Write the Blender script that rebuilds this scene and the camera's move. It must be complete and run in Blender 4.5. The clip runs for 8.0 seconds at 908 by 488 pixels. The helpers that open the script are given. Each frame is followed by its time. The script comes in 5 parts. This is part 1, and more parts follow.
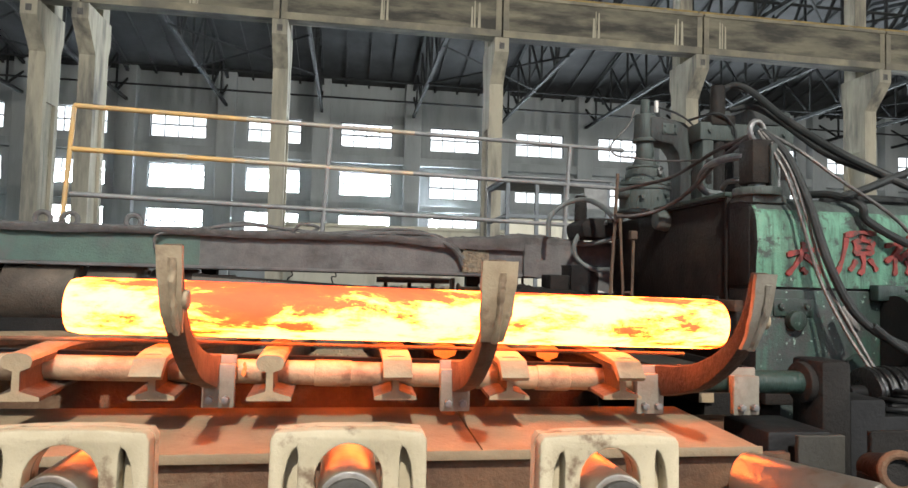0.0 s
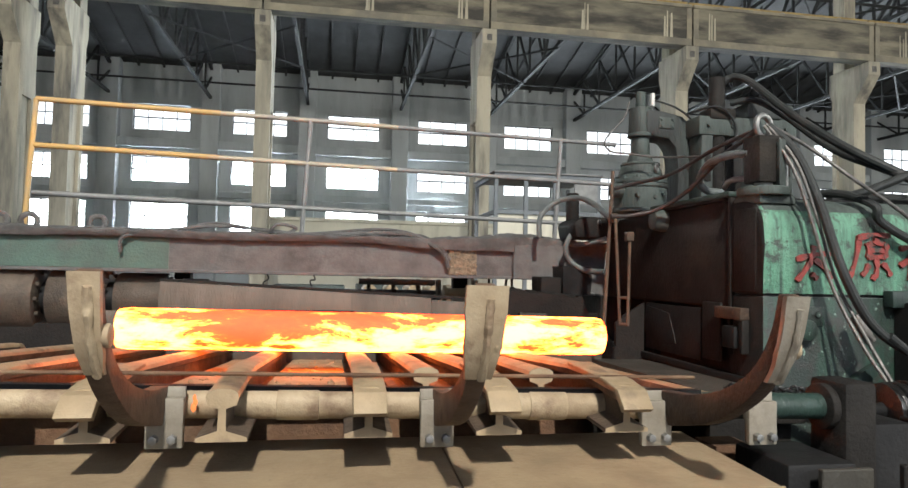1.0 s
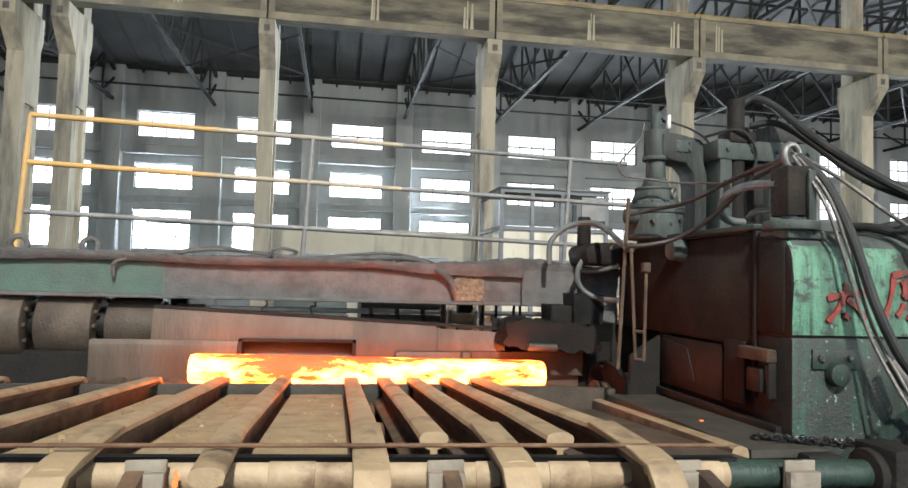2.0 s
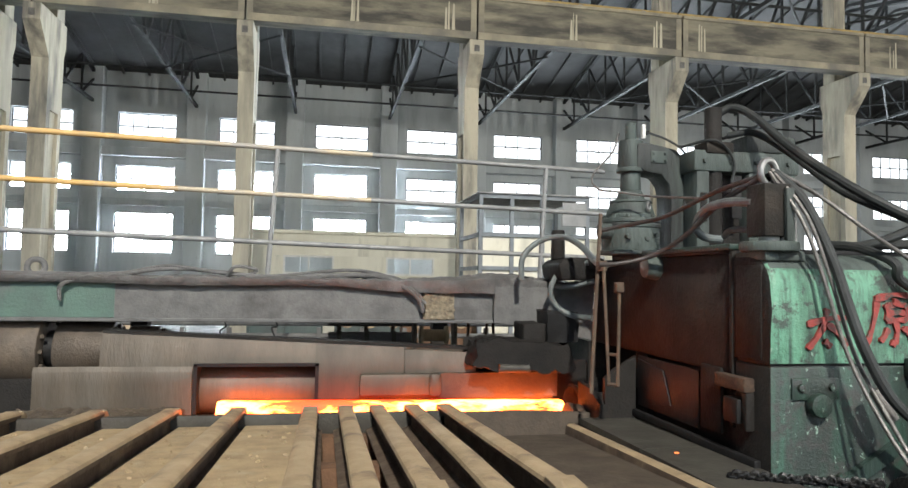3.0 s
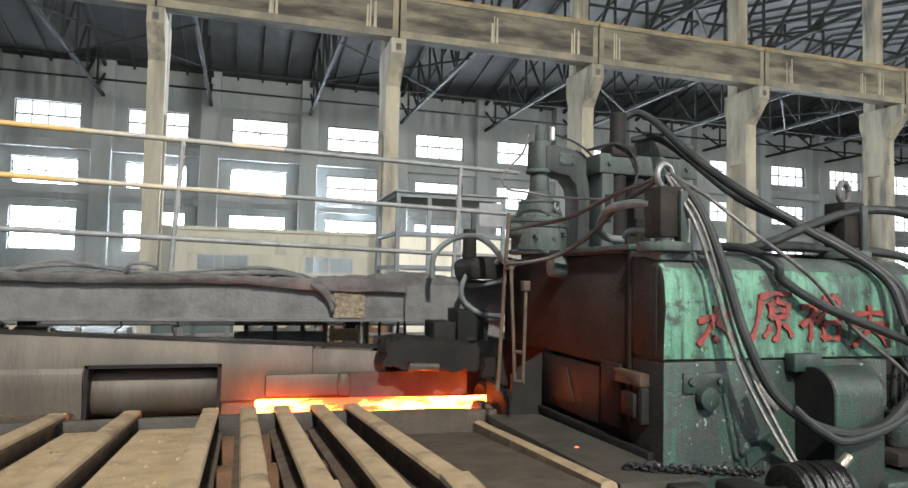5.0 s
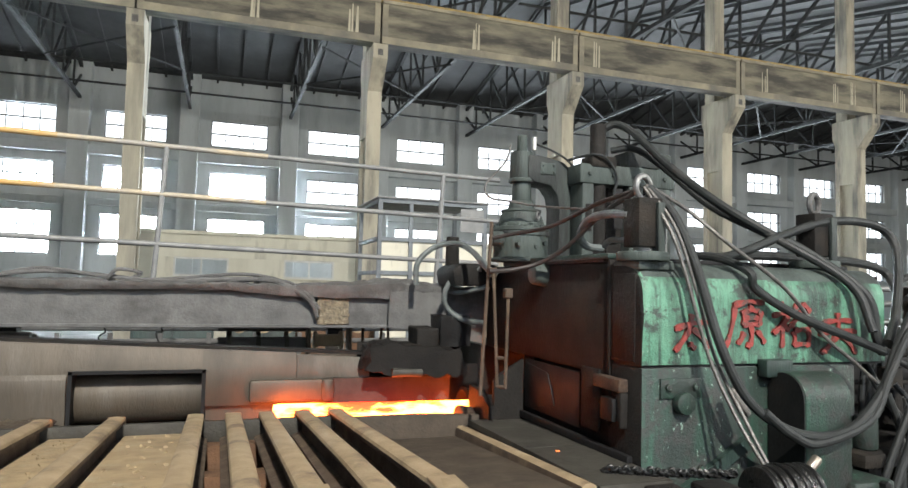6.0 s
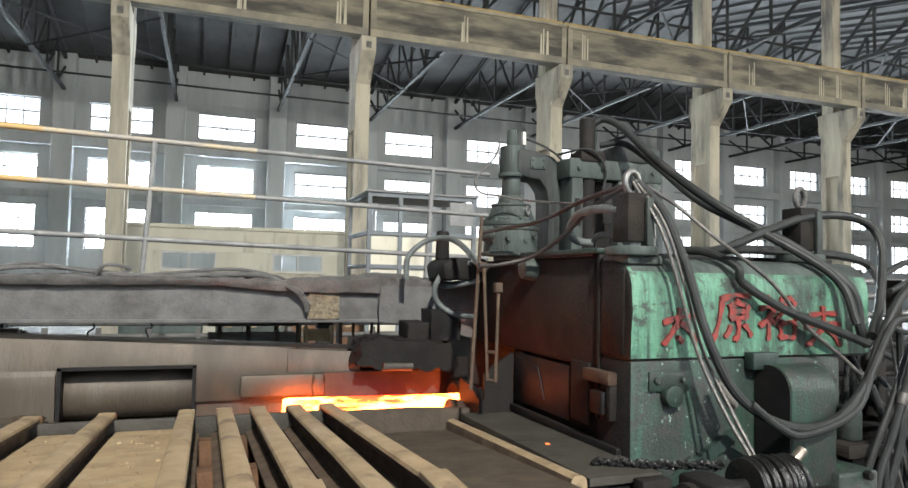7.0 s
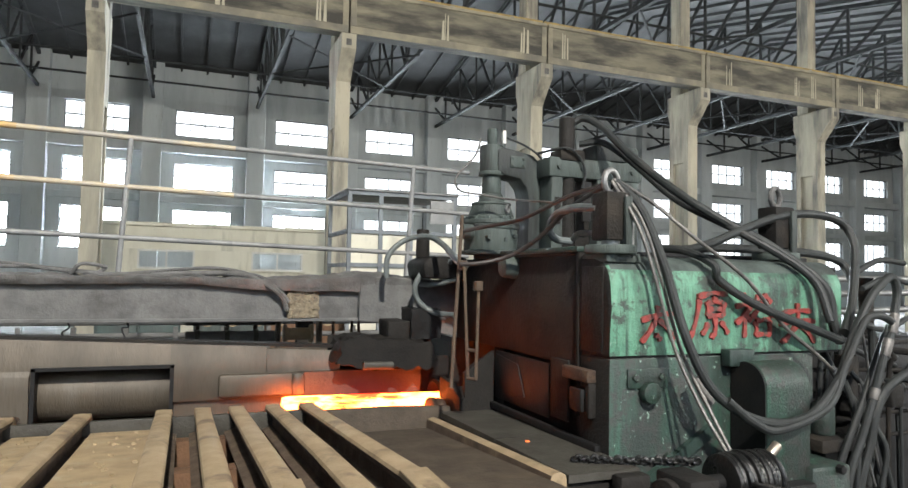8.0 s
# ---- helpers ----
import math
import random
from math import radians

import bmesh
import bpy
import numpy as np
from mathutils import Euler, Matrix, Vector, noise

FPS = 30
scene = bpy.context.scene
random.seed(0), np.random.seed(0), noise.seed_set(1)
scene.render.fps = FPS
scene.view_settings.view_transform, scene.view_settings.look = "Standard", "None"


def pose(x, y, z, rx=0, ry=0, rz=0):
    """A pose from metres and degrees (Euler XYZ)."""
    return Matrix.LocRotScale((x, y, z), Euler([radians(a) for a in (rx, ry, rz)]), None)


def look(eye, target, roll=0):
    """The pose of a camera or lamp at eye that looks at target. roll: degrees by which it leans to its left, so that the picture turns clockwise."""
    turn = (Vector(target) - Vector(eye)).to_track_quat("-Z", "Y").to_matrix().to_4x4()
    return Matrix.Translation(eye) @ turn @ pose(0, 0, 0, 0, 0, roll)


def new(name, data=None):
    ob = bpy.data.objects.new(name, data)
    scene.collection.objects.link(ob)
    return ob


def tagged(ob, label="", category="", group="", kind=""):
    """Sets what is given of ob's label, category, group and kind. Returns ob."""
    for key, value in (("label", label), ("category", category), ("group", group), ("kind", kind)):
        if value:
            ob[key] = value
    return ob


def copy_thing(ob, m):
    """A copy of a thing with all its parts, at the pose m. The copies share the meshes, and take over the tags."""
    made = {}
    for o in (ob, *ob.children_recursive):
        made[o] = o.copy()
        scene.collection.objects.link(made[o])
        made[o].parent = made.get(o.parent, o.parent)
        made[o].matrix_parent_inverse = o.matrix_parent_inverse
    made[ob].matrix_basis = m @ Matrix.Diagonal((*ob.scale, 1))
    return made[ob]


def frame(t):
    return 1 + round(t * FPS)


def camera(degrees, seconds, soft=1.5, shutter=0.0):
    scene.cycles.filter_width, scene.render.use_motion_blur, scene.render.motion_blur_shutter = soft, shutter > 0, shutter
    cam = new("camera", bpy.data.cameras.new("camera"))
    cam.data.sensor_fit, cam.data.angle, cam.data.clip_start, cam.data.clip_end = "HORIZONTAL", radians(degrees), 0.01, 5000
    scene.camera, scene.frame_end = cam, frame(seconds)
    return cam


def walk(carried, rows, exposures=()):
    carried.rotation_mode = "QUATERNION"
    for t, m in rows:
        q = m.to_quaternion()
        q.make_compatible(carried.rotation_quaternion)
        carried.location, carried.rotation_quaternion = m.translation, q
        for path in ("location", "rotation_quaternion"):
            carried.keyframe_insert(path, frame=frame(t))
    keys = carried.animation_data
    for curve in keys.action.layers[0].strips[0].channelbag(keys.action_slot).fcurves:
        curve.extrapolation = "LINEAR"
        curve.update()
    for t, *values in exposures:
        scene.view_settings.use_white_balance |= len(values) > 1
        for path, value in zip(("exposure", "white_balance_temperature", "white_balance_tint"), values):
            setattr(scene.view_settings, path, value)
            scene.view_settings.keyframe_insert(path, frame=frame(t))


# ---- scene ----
EXPOSURE, HEAT = 1.10, 2.75
cam = camera(68.1, 8.0)
PATH = [
    (0, (-4.034, -17.9, 1.848), (-3.722, -15.927, 1.954), 1.5),
    (0.5, (-4.024, -17.814, 1.878), (-3.69, -15.844, 1.974), 1.5),
    (1, (-3.978, -17.663, 1.916), (-3.632, -15.695, 2.001), 1.2),
    (1.5, (-3.981, -17.598, 2.0), (-3.642, -15.63, 2.104), 1.5),
    (1.7, (-3.995, -17.557, 2.01), (-3.662, -15.588, 2.117), 1.7),
    (2.8, (-3.844, -17.352, 2.15), (-3.481, -15.388, 2.253), 1.0),
    (3, (-3.826, -17.337, 2.157), (-3.454, -15.374, 2.261), 1.0),
    (3.5, (-3.809, -17.354, 2.158), (-3.404, -15.398, 2.257), 1.1),
    (4, (-3.784, -17.351, 2.153), (-3.313, -15.41, 2.254), 1.2),
    (4.5, (-3.759, -17.34, 2.15), (-3.215, -15.418, 2.255), 1.2),
    (5.8, (-3.765, -17.365, 2.161), (-3.121, -15.476, 2.278), 1.4),
    (6, (-3.799, -17.398, 2.165), (-3.147, -15.511, 2.287), 1.4),
    (6.5, (-3.815, -17.403, 2.173), (-3.149, -15.52, 2.275), 1.2),
    (7, (-3.811, -17.409, 2.175), (-3.127, -15.532, 2.276), 1.2),
    (7.5, (-3.815, -17.408, 2.177), (-3.108, -15.54, 2.283), 1.2),
    (8, (-3.81, -17.412, 2.176), (-3.072, -15.555, 2.273), 1.1),
]
walk(cam, [(t, look(e, a, r)) for t, e, a, r in PATH], exposures=[(0.0, EXPOSURE - 0.35), (1.5, EXPOSURE - 0.2), (2.8, EXPOSURE + 0.02), (8.0, EXPOSURE + 0.06)])

# ---- world and light ----
world = bpy.data.worlds.new("sky")
scene.world = world
world.use_nodes = True
wn = world.node_tree.nodes
sky = wn.new("ShaderNodeTexSky")
sky.sky_type, sky.sun_disc = "NISHITA", False
sky.sun_elevation, sky.sun_rotation = radians(52), radians(200)
wn["Background"].inputs["Strength"].default_value = 0.15
world.node_tree.links.new(sky.outputs["Color"], wn["Background"].inputs["Color"])


def lamp(name, kind, energy, m, color=(1, 1, 1), size=1.0, size_y=1.0, angle=0.5):
    data = bpy.data.lights.new(name, kind)
    data.energy, data.color = energy, color
    if kind == "AREA":
        data.shape, data.size, data.size_y = "RECTANGLE", size, size_y
    else:
        data.angle = radians(angle)
    ob = new(name, data)
    ob.matrix_world = m
    return ob


lamp("sun", "SUN", 2.5, look((-20, -40, 50), (0, 0, 0)), (1.0, 0.95, 0.86))
# daylight that enters by the window bands of the wall behind and the far windows
lamp("window_light", "AREA", 3300, look((24, -29.6, 9.5), (4, 0, 5.0)), (1.0, 0.97, 0.90), 36, 7)
# added small lamp, unseen, high behind the camera, for the rail ends' crisp shadows
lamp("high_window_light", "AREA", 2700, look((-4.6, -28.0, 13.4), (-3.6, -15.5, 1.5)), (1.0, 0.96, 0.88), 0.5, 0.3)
lamp("window_light", "AREA", 24000, look((10, 25.9, 6.2), (6, 0, 3.5)), (0.84, 0.93, 1.0), 90, 5)


# ---- materials ----
def mat(name, a, b, rough=0.7, metal=0.0, scale=6.0, bump=0.25, c=None, stain=1.3, fine=60.0, streak=False, spec=0.5, cw=(0.55, 0.68)):
    """Two colours mixed by noise, a third in patches; grain and relief."""
    m = bpy.data.materials.new(name)
    m.use_nodes = True
    nt = m.node_tree
    N, L = nt.nodes, nt.links
    bsdf = N["Principled BSDF"]
    tc = N.new("ShaderNodeTexCoord")
    mp = N.new("ShaderNodeMapping")
    L.new(tc.outputs["Object"], mp.inputs["Vector"])
    oi, shift = N.new("ShaderNodeObjectInfo"), N.new("ShaderNodeMath")
    shift.operation, shift.inputs[1].default_value = "MULTIPLY", 41.0
    L.new(oi.outputs["Random"], shift.inputs[0])
    L.new(shift.outputs[0], mp.inputs["Location"])
    if streak:
        mp.inputs["Scale"].default_value = (1, 1, 0.18)

    def noise_node(s, detail=6):
        n = N.new("ShaderNodeTexNoise")
        n.inputs["Scale"].default_value, n.inputs["Detail"].default_value = s, detail
        n.inputs["Roughness"].default_value = 0.62
        L.new(mp.outputs["Vector"], n.inputs["Vector"])
        return n

    def ramp(src, lo, hi):
        r = N.new("ShaderNodeMapRange")
        r.inputs["From Min"].default_value, r.inputs["From Max"].default_value = lo, hi
        L.new(src, r.inputs["Value"])
        return r.outputs["Result"]

    def mix(f, x, y):
        k = N.new("ShaderNodeMix")
        k.data_type = "RGBA"
        L.new(f, k.inputs["Factor"])
        for sock, v in ((k.inputs[6], x), (k.inputs[7], y)):
            if isinstance(v, tuple):
                sock.default_value = (*v, 1)
            else:
                L.new(v, sock)
        return k.outputs[2]

    big, small = noise_node(scale), noise_node(fine, 3)
    col = mix(ramp(big.outputs["Fac"], 0.36, 0.66), a, b)
    if c:
        patch = noise_node(stain, 9)
        col = mix(ramp(patch.outputs["Fac"], *cw), col, c)
    dark = tuple(v * 0.62 for v in a)
    col = mix(ramp(small.outputs["Fac"], 0.62, 0.85), col, dark)
    L.new(col, bsdf.inputs["Base Color"])
    rr = N.new("ShaderNodeMapRange")
    rr.inputs["To Min"].default_value, rr.inputs["To Max"].default_value = max(0.05, rough - 0.15), min(1, rough + 0.15)
    L.new(big.outputs["Fac"], rr.inputs["Value"])
    L.new(rr.outputs["Result"], bsdf.inputs["Roughness"])
    bsdf.inputs["Metallic"].default_value = metal
    bsdf.inputs["Specular IOR Level"].default_value = spec
    if bump:
        add = N.new("ShaderNodeMath")
        add.operation = "ADD"
        L.new(big.outputs["Fac"], add.inputs[0])
        L.new(small.outputs["Fac"], add.inputs[1])
        bp = N.new("ShaderNodeBump")
        bp.inputs["Strength"].default_value, bp.inputs["Distance"].default_value = bump, 0.01
        L.new(add.outputs[0], bp.inputs["Height"])
        L.new(bp.outputs["Normal"], bsdf.inputs["Normal"])
    return m


def paint_mat(name, a, b, oil, wear):
    """Old gloss paint: two tones, oil run down in streaks, chips down to dark metal, pale scuffs."""
    m = mat(name, a, b, 0.5, 0.0, 4.0, 0.4, None, 1, 80)
    N, L = m.node_tree.nodes, m.node_tree.links
    bsdf = N["Principled BSDF"]
    col = bsdf.inputs["Base Color"].links[0].from_socket
    tc = N.new("ShaderNodeTexCoord")
    for scale, stretch, lo, hi, shade in ((7.0, 0.12, *oil, (0.016, 0.022, 0.019)), (22.0, 0.07, oil[0] + 0.03, oil[1] + 0.06, (0.02, 0.03, 0.026)), (16.0, 1.0, *wear, (0.03, 0.03, 0.028)), (38.0, 0.8, 0.63, 0.68, (0.20, 0.30, 0.24))):
        mp = N.new("ShaderNodeMapping")
        mp.inputs["Scale"].default_value = (1, 1, stretch)
        mp.inputs["Location"].default_value = (scale, 0.3 * scale, 0)
        L.new(tc.outputs["Object"], mp.inputs["Vector"])
        n = N.new("ShaderNodeTexNoise")
        n.inputs["Scale"].default_value, n.inputs["Detail"].default_value, n.inputs["Roughness"].default_value = scale, 7, 0.65
        L.new(mp.outputs["Vector"], n.inputs["Vector"])
        r = N.new("ShaderNodeMapRange")
        r.inputs["From Min"].default_value, r.inputs["From Max"].default_value = lo, hi
        r.inputs["To Max"].default_value = 0.85
        L.new(n.outputs["Fac"], r.inputs["Value"])
        k = N.new("ShaderNodeMix")
        k.data_type = "RGBA"
        L.new(r.outputs["Result"], k.inputs["Factor"])
        L.new(col, k.inputs[6])
        k.inputs[7].default_value = (*shade, 1)
        col = k.outputs[2]
    L.new(col, bsdf.inputs["Base Color"])
    return m


def stretched(m, x=1.0, z=1.0):
    """Stretches a material's patterns along x and z."""
    for n in m.node_tree.nodes:
        if n.bl_idname == "ShaderNodeMapping":
            n.inputs["Scale"].default_value = (x, 1, z)
    return m


M = {
    "girder_web": stretched(mat("sooty_girder_web", (0.23, 0.21, 0.155), (0.135, 0.126, 0.10), 0.9, 0, 2.4, 0.4, (0.055, 0.052, 0.046), 1.7, 30, cw=(0.42, 0.60)), 0.28, 1.3),
    # rust tone kept dark, so that rail flanks carry their shade in the colour
    "rail_side": mat("rusty_shaded_rail_side", (0.10, 0.07, 0.048), (0.06, 0.042, 0.03), 0.8, 0.2, 9, 0.4, (0.15, 0.11, 0.07), 4),
    "concrete": mat("concrete", (0.44, 0.40, 0.31), (0.26, 0.245, 0.20), 0.9, 0, 2.2, 0.5, (0.12, 0.115, 0.105), 1.6, 25, True, cw=(0.5, 0.66)),
    "girder": mat("girder_concrete", (0.31, 0.28, 0.205), (0.20, 0.183, 0.14), 0.9, 0, 1.5, 0.35, (0.15, 0.14, 0.12), 0.9, 22, False, cw=(0.46, 0.66)),
    "limewash": mat("limewash_runs", (0.46, 0.425, 0.33), (0.34, 0.315, 0.245), 0.9, 0, 4, 0.3, None, 1, 30, True),
    "wall_far": mat("grimy_plaster", (0.55, 0.585, 0.60), (0.42, 0.455, 0.47), 0.9, 0, 0.6, 0.2, (0.28, 0.31, 0.325), 0.25, 9, True),
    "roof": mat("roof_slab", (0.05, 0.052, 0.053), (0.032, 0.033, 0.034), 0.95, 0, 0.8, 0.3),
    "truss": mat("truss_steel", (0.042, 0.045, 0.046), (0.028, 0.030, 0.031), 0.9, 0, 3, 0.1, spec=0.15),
    "floor": mat("oily_floor", (0.07, 0.065, 0.06), (0.035, 0.033, 0.03), 0.8, 0, 1.3, 0.4, (0.11, 0.095, 0.08), 0.4),
    "cream": mat("cream_plaster", (0.64, 0.61, 0.50), (0.55, 0.52, 0.42), 0.85, 0, 1.2, 0.15, (0.30, 0.28, 0.22), 0.7, 30, True),
    "sash": mat("window_steel", (0.17, 0.19, 0.20), (0.12, 0.13, 0.14), 0.7, 0, 5, 0.0),
    "green": paint_mat("chipped_green_paint", (0.065, 0.185, 0.118), (0.125, 0.29, 0.195), (0.45, 0.60), (0.535, 0.62)),
    "green_dark": mat("oily_green_paint", (0.022, 0.046, 0.037), (0.015, 0.025, 0.022), 0.5, 0.0, 5, 0.5, (0.02, 0.022, 0.02), 2.0, 60, True),
    "green_grey": mat("dusty_green_paint", (0.064, 0.082, 0.074), (0.03, 0.04, 0.036), 0.7, 0.0, 7, 0.5, (0.02, 0.023, 0.022), 3, 90, True, cw=(0.50, 0.62)),
    # scorched tone set extra dark, standing in for shade on the mill's flank
    "housing": mat("scorched_shaded_steel", (0.022, 0.020, 0.018), (0.013, 0.0125, 0.012), 0.7, 0.0, 4, 0.5, (0.030, 0.025, 0.020), 2.4, 60, spec=0.14),
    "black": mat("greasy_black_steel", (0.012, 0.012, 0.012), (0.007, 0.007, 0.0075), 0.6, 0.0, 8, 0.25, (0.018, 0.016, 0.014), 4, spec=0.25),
    "rust": mat("rusty_steel", (0.16, 0.085, 0.045), (0.09, 0.05, 0.03), 0.8, 0.2, 9, 0.5, (0.22, 0.15, 0.09), 4),
    "rail": mat("dusty_rail_steel", (0.36, 0.27, 0.165), (0.265, 0.198, 0.12), 0.6, 0.1, 8, 0.22, (0.13, 0.092, 0.06), 5, 90, cw=(0.54, 0.68)),
    "deck": mat("scale_covered_plate", (0.38, 0.285, 0.165), (0.26, 0.192, 0.115), 0.85, 0.1, 9, 0.6, (0.36, 0.30, 0.20), 6, 110),
    "deck_dark": mat("dark_oily_plate", (0.085, 0.066, 0.048), (0.052, 0.041, 0.031), 0.65, 0.2, 7, 0.5, (0.11, 0.085, 0.06), 3),
    "deck_grey": mat("worn_grey_plate", (0.062, 0.058, 0.048), (0.036, 0.033, 0.027), 0.65, 0.2, 6, 0.4, (0.06, 0.052, 0.045), 3),
    "arm": mat("brown_cast_steel", (0.15, 0.092, 0.056), (0.09, 0.056, 0.036), 0.7, 0.1, 12, 0.28, (0.06, 0.038, 0.026), 6, 90),
    "rust_dark": mat("dark_rusty_steel", (0.075, 0.045, 0.028), (0.04, 0.027, 0.02), 0.8, 0.2, 9, 0.5, (0.13, 0.08, 0.045), 6),
    "pale_cast": mat("pale_dusty_casting", (0.50, 0.425, 0.29), (0.38, 0.315, 0.205), 0.7, 0.0, 5, 0.14, (0.17, 0.115, 0.07), 14, 130, cw=(0.56, 0.66)),
    "plate_steel": mat("dull_plate_steel", (0.26, 0.235, 0.19), (0.18, 0.155, 0.12), 0.6, 0.2, 10, 0.2, (0.10, 0.075, 0.05), 7),
    "apron": mat("dusty_apron_plate", (0.29, 0.215, 0.13), (0.21, 0.15, 0.09), 0.8, 0.1, 5, 0.3, (0.25, 0.19, 0.12), 3),
    "green_faded": mat("faded_green_paint", (0.07, 0.125, 0.10), (0.06, 0.09, 0.078), 0.7, 0.0, 4, 0.4, (0.085, 0.085, 0.083), 1.6, 60, cw=(0.56, 0.68)),
    "cast": mat("cast_steel_dusty", (0.38, 0.30, 0.195), (0.27, 0.20, 0.125), 0.65, 0.1, 12, 0.22, (0.17, 0.11, 0.07), 7, 90),
    "beam": mat("sooty_beam_steel", (0.128, 0.126, 0.122), (0.080, 0.079, 0.077), 0.85, 0.0, 6, 0.5, (0.05, 0.047, 0.045), 1.6, 60),
    "soot": mat("soot_dust", (0.135, 0.132, 0.128), (0.075, 0.073, 0.070), 0.95, 0, 9, 0.9, (0.09, 0.082, 0.075), 4, 90),
    "guard": mat("heat_tinted_plate", (0.088, 0.071, 0.051), (0.046, 0.039, 0.030), 0.6, 0.2, 2.6, 0.3, (0.118, 0.105, 0.086), 2.4, 60, True, cw=(0.52, 0.70)),
    "polished": mat("worn_bright_steel", (0.45, 0.40, 0.34), (0.32, 0.27, 0.22), 0.32, 0.85, 6, 0.15, (0.2, 0.12, 0.07), 3),
    "steel": mat("grey_steel", (0.28, 0.28, 0.27), (0.18, 0.18, 0.18), 0.45, 0.7, 8, 0.2),
    "hose": mat("black_rubber_hose", (0.026, 0.029, 0.028), (0.014, 0.0155, 0.016), 0.55, 0, 10, 0.2, (0.04, 0.04, 0.038), 5, spec=0.35),
    "hose_red": mat("rust_red_hose", (0.034, 0.026, 0.023), (0.024, 0.019, 0.017), 0.6, 0, 10, 0.2, (0.05, 0.04, 0.04), 6),
    "hose_grey": mat("grey_hose", (0.11, 0.125, 0.12), (0.07, 0.08, 0.08), 0.55, 0, 12, 0.2),
    "cable": mat("steel_cable", (0.16, 0.15, 0.14), (0.09, 0.085, 0.08), 0.5, 0.5, 40, 0.3),
    "yellow": mat("worn_yellow_paint", (0.55, 0.33, 0.10), (0.42, 0.29, 0.14), 0.6, 0, 5, 0.2, (0.30, 0.27, 0.22), 3),
    "rail_pale": mat("worn_pale_paint", (0.44, 0.36, 0.24), (0.34, 0.30, 0.24), 0.6, 0.1, 5, 0.2, (0.28, 0.26, 0.23), 2.2),
    # oily darker copy of the cap's green; shade low on the mill is mixed in
    "green_low": paint_mat("shaded_oily_chipped_green", (0.0165, 0.045, 0.031), (0.030, 0.083, 0.056), (0.40, 0.53), (0.52, 0.60)),
    "rail_yellow": mat("ochre_crane_rail", (0.36, 0.26, 0.09), (0.22, 0.16, 0.07), 0.6, 0.2, 3, 0.2),
    "rail_grey": mat("railing_grey", (0.24, 0.24, 0.23), (0.16, 0.16, 0.16), 0.6, 0.2, 6, 0.2),
    "redpaint": mat("red_paint", (0.26, 0.038, 0.03), (0.15, 0.027, 0.023), 0.6, 0, 20, 0.4, (0.06, 0.05, 0.04), 22, 90, cw=(0.52, 0.64)),
    "patch": mat("rough_mortar_patch", (0.22, 0.18, 0.12), (0.11, 0.09, 0.065), 0.95, 0, 40, 1.0, (0.30, 0.26, 0.18), 25),
    "white": mat("dusty_white_paint", (0.62, 0.61, 0.57), (0.5, 0.49, 0.46), 0.7, 0, 4, 0.1),
}


def glass_mat():
    m = bpy.data.materials.new("window_glass")
    m.use_nodes = True
    b = m.node_tree.nodes["Principled BSDF"]
    b.inputs["Base Color"].default_value = (0.95, 0.97, 0.98, 1)
    b.inputs["Transmission Weight"].default_value = 1.0
    b.inputs["Roughness"].default_value, b.inputs["IOR"].default_value = 0.0, 1.05
    return m


M["glass"] = glass_mat()
M["grease"] = mat("wet_black_grease", (0.010, 0.010, 0.010), (0.006, 0.006, 0.006), 0.32, 0.0, 20, 0.5, (0.02, 0.018, 0.016), 9)


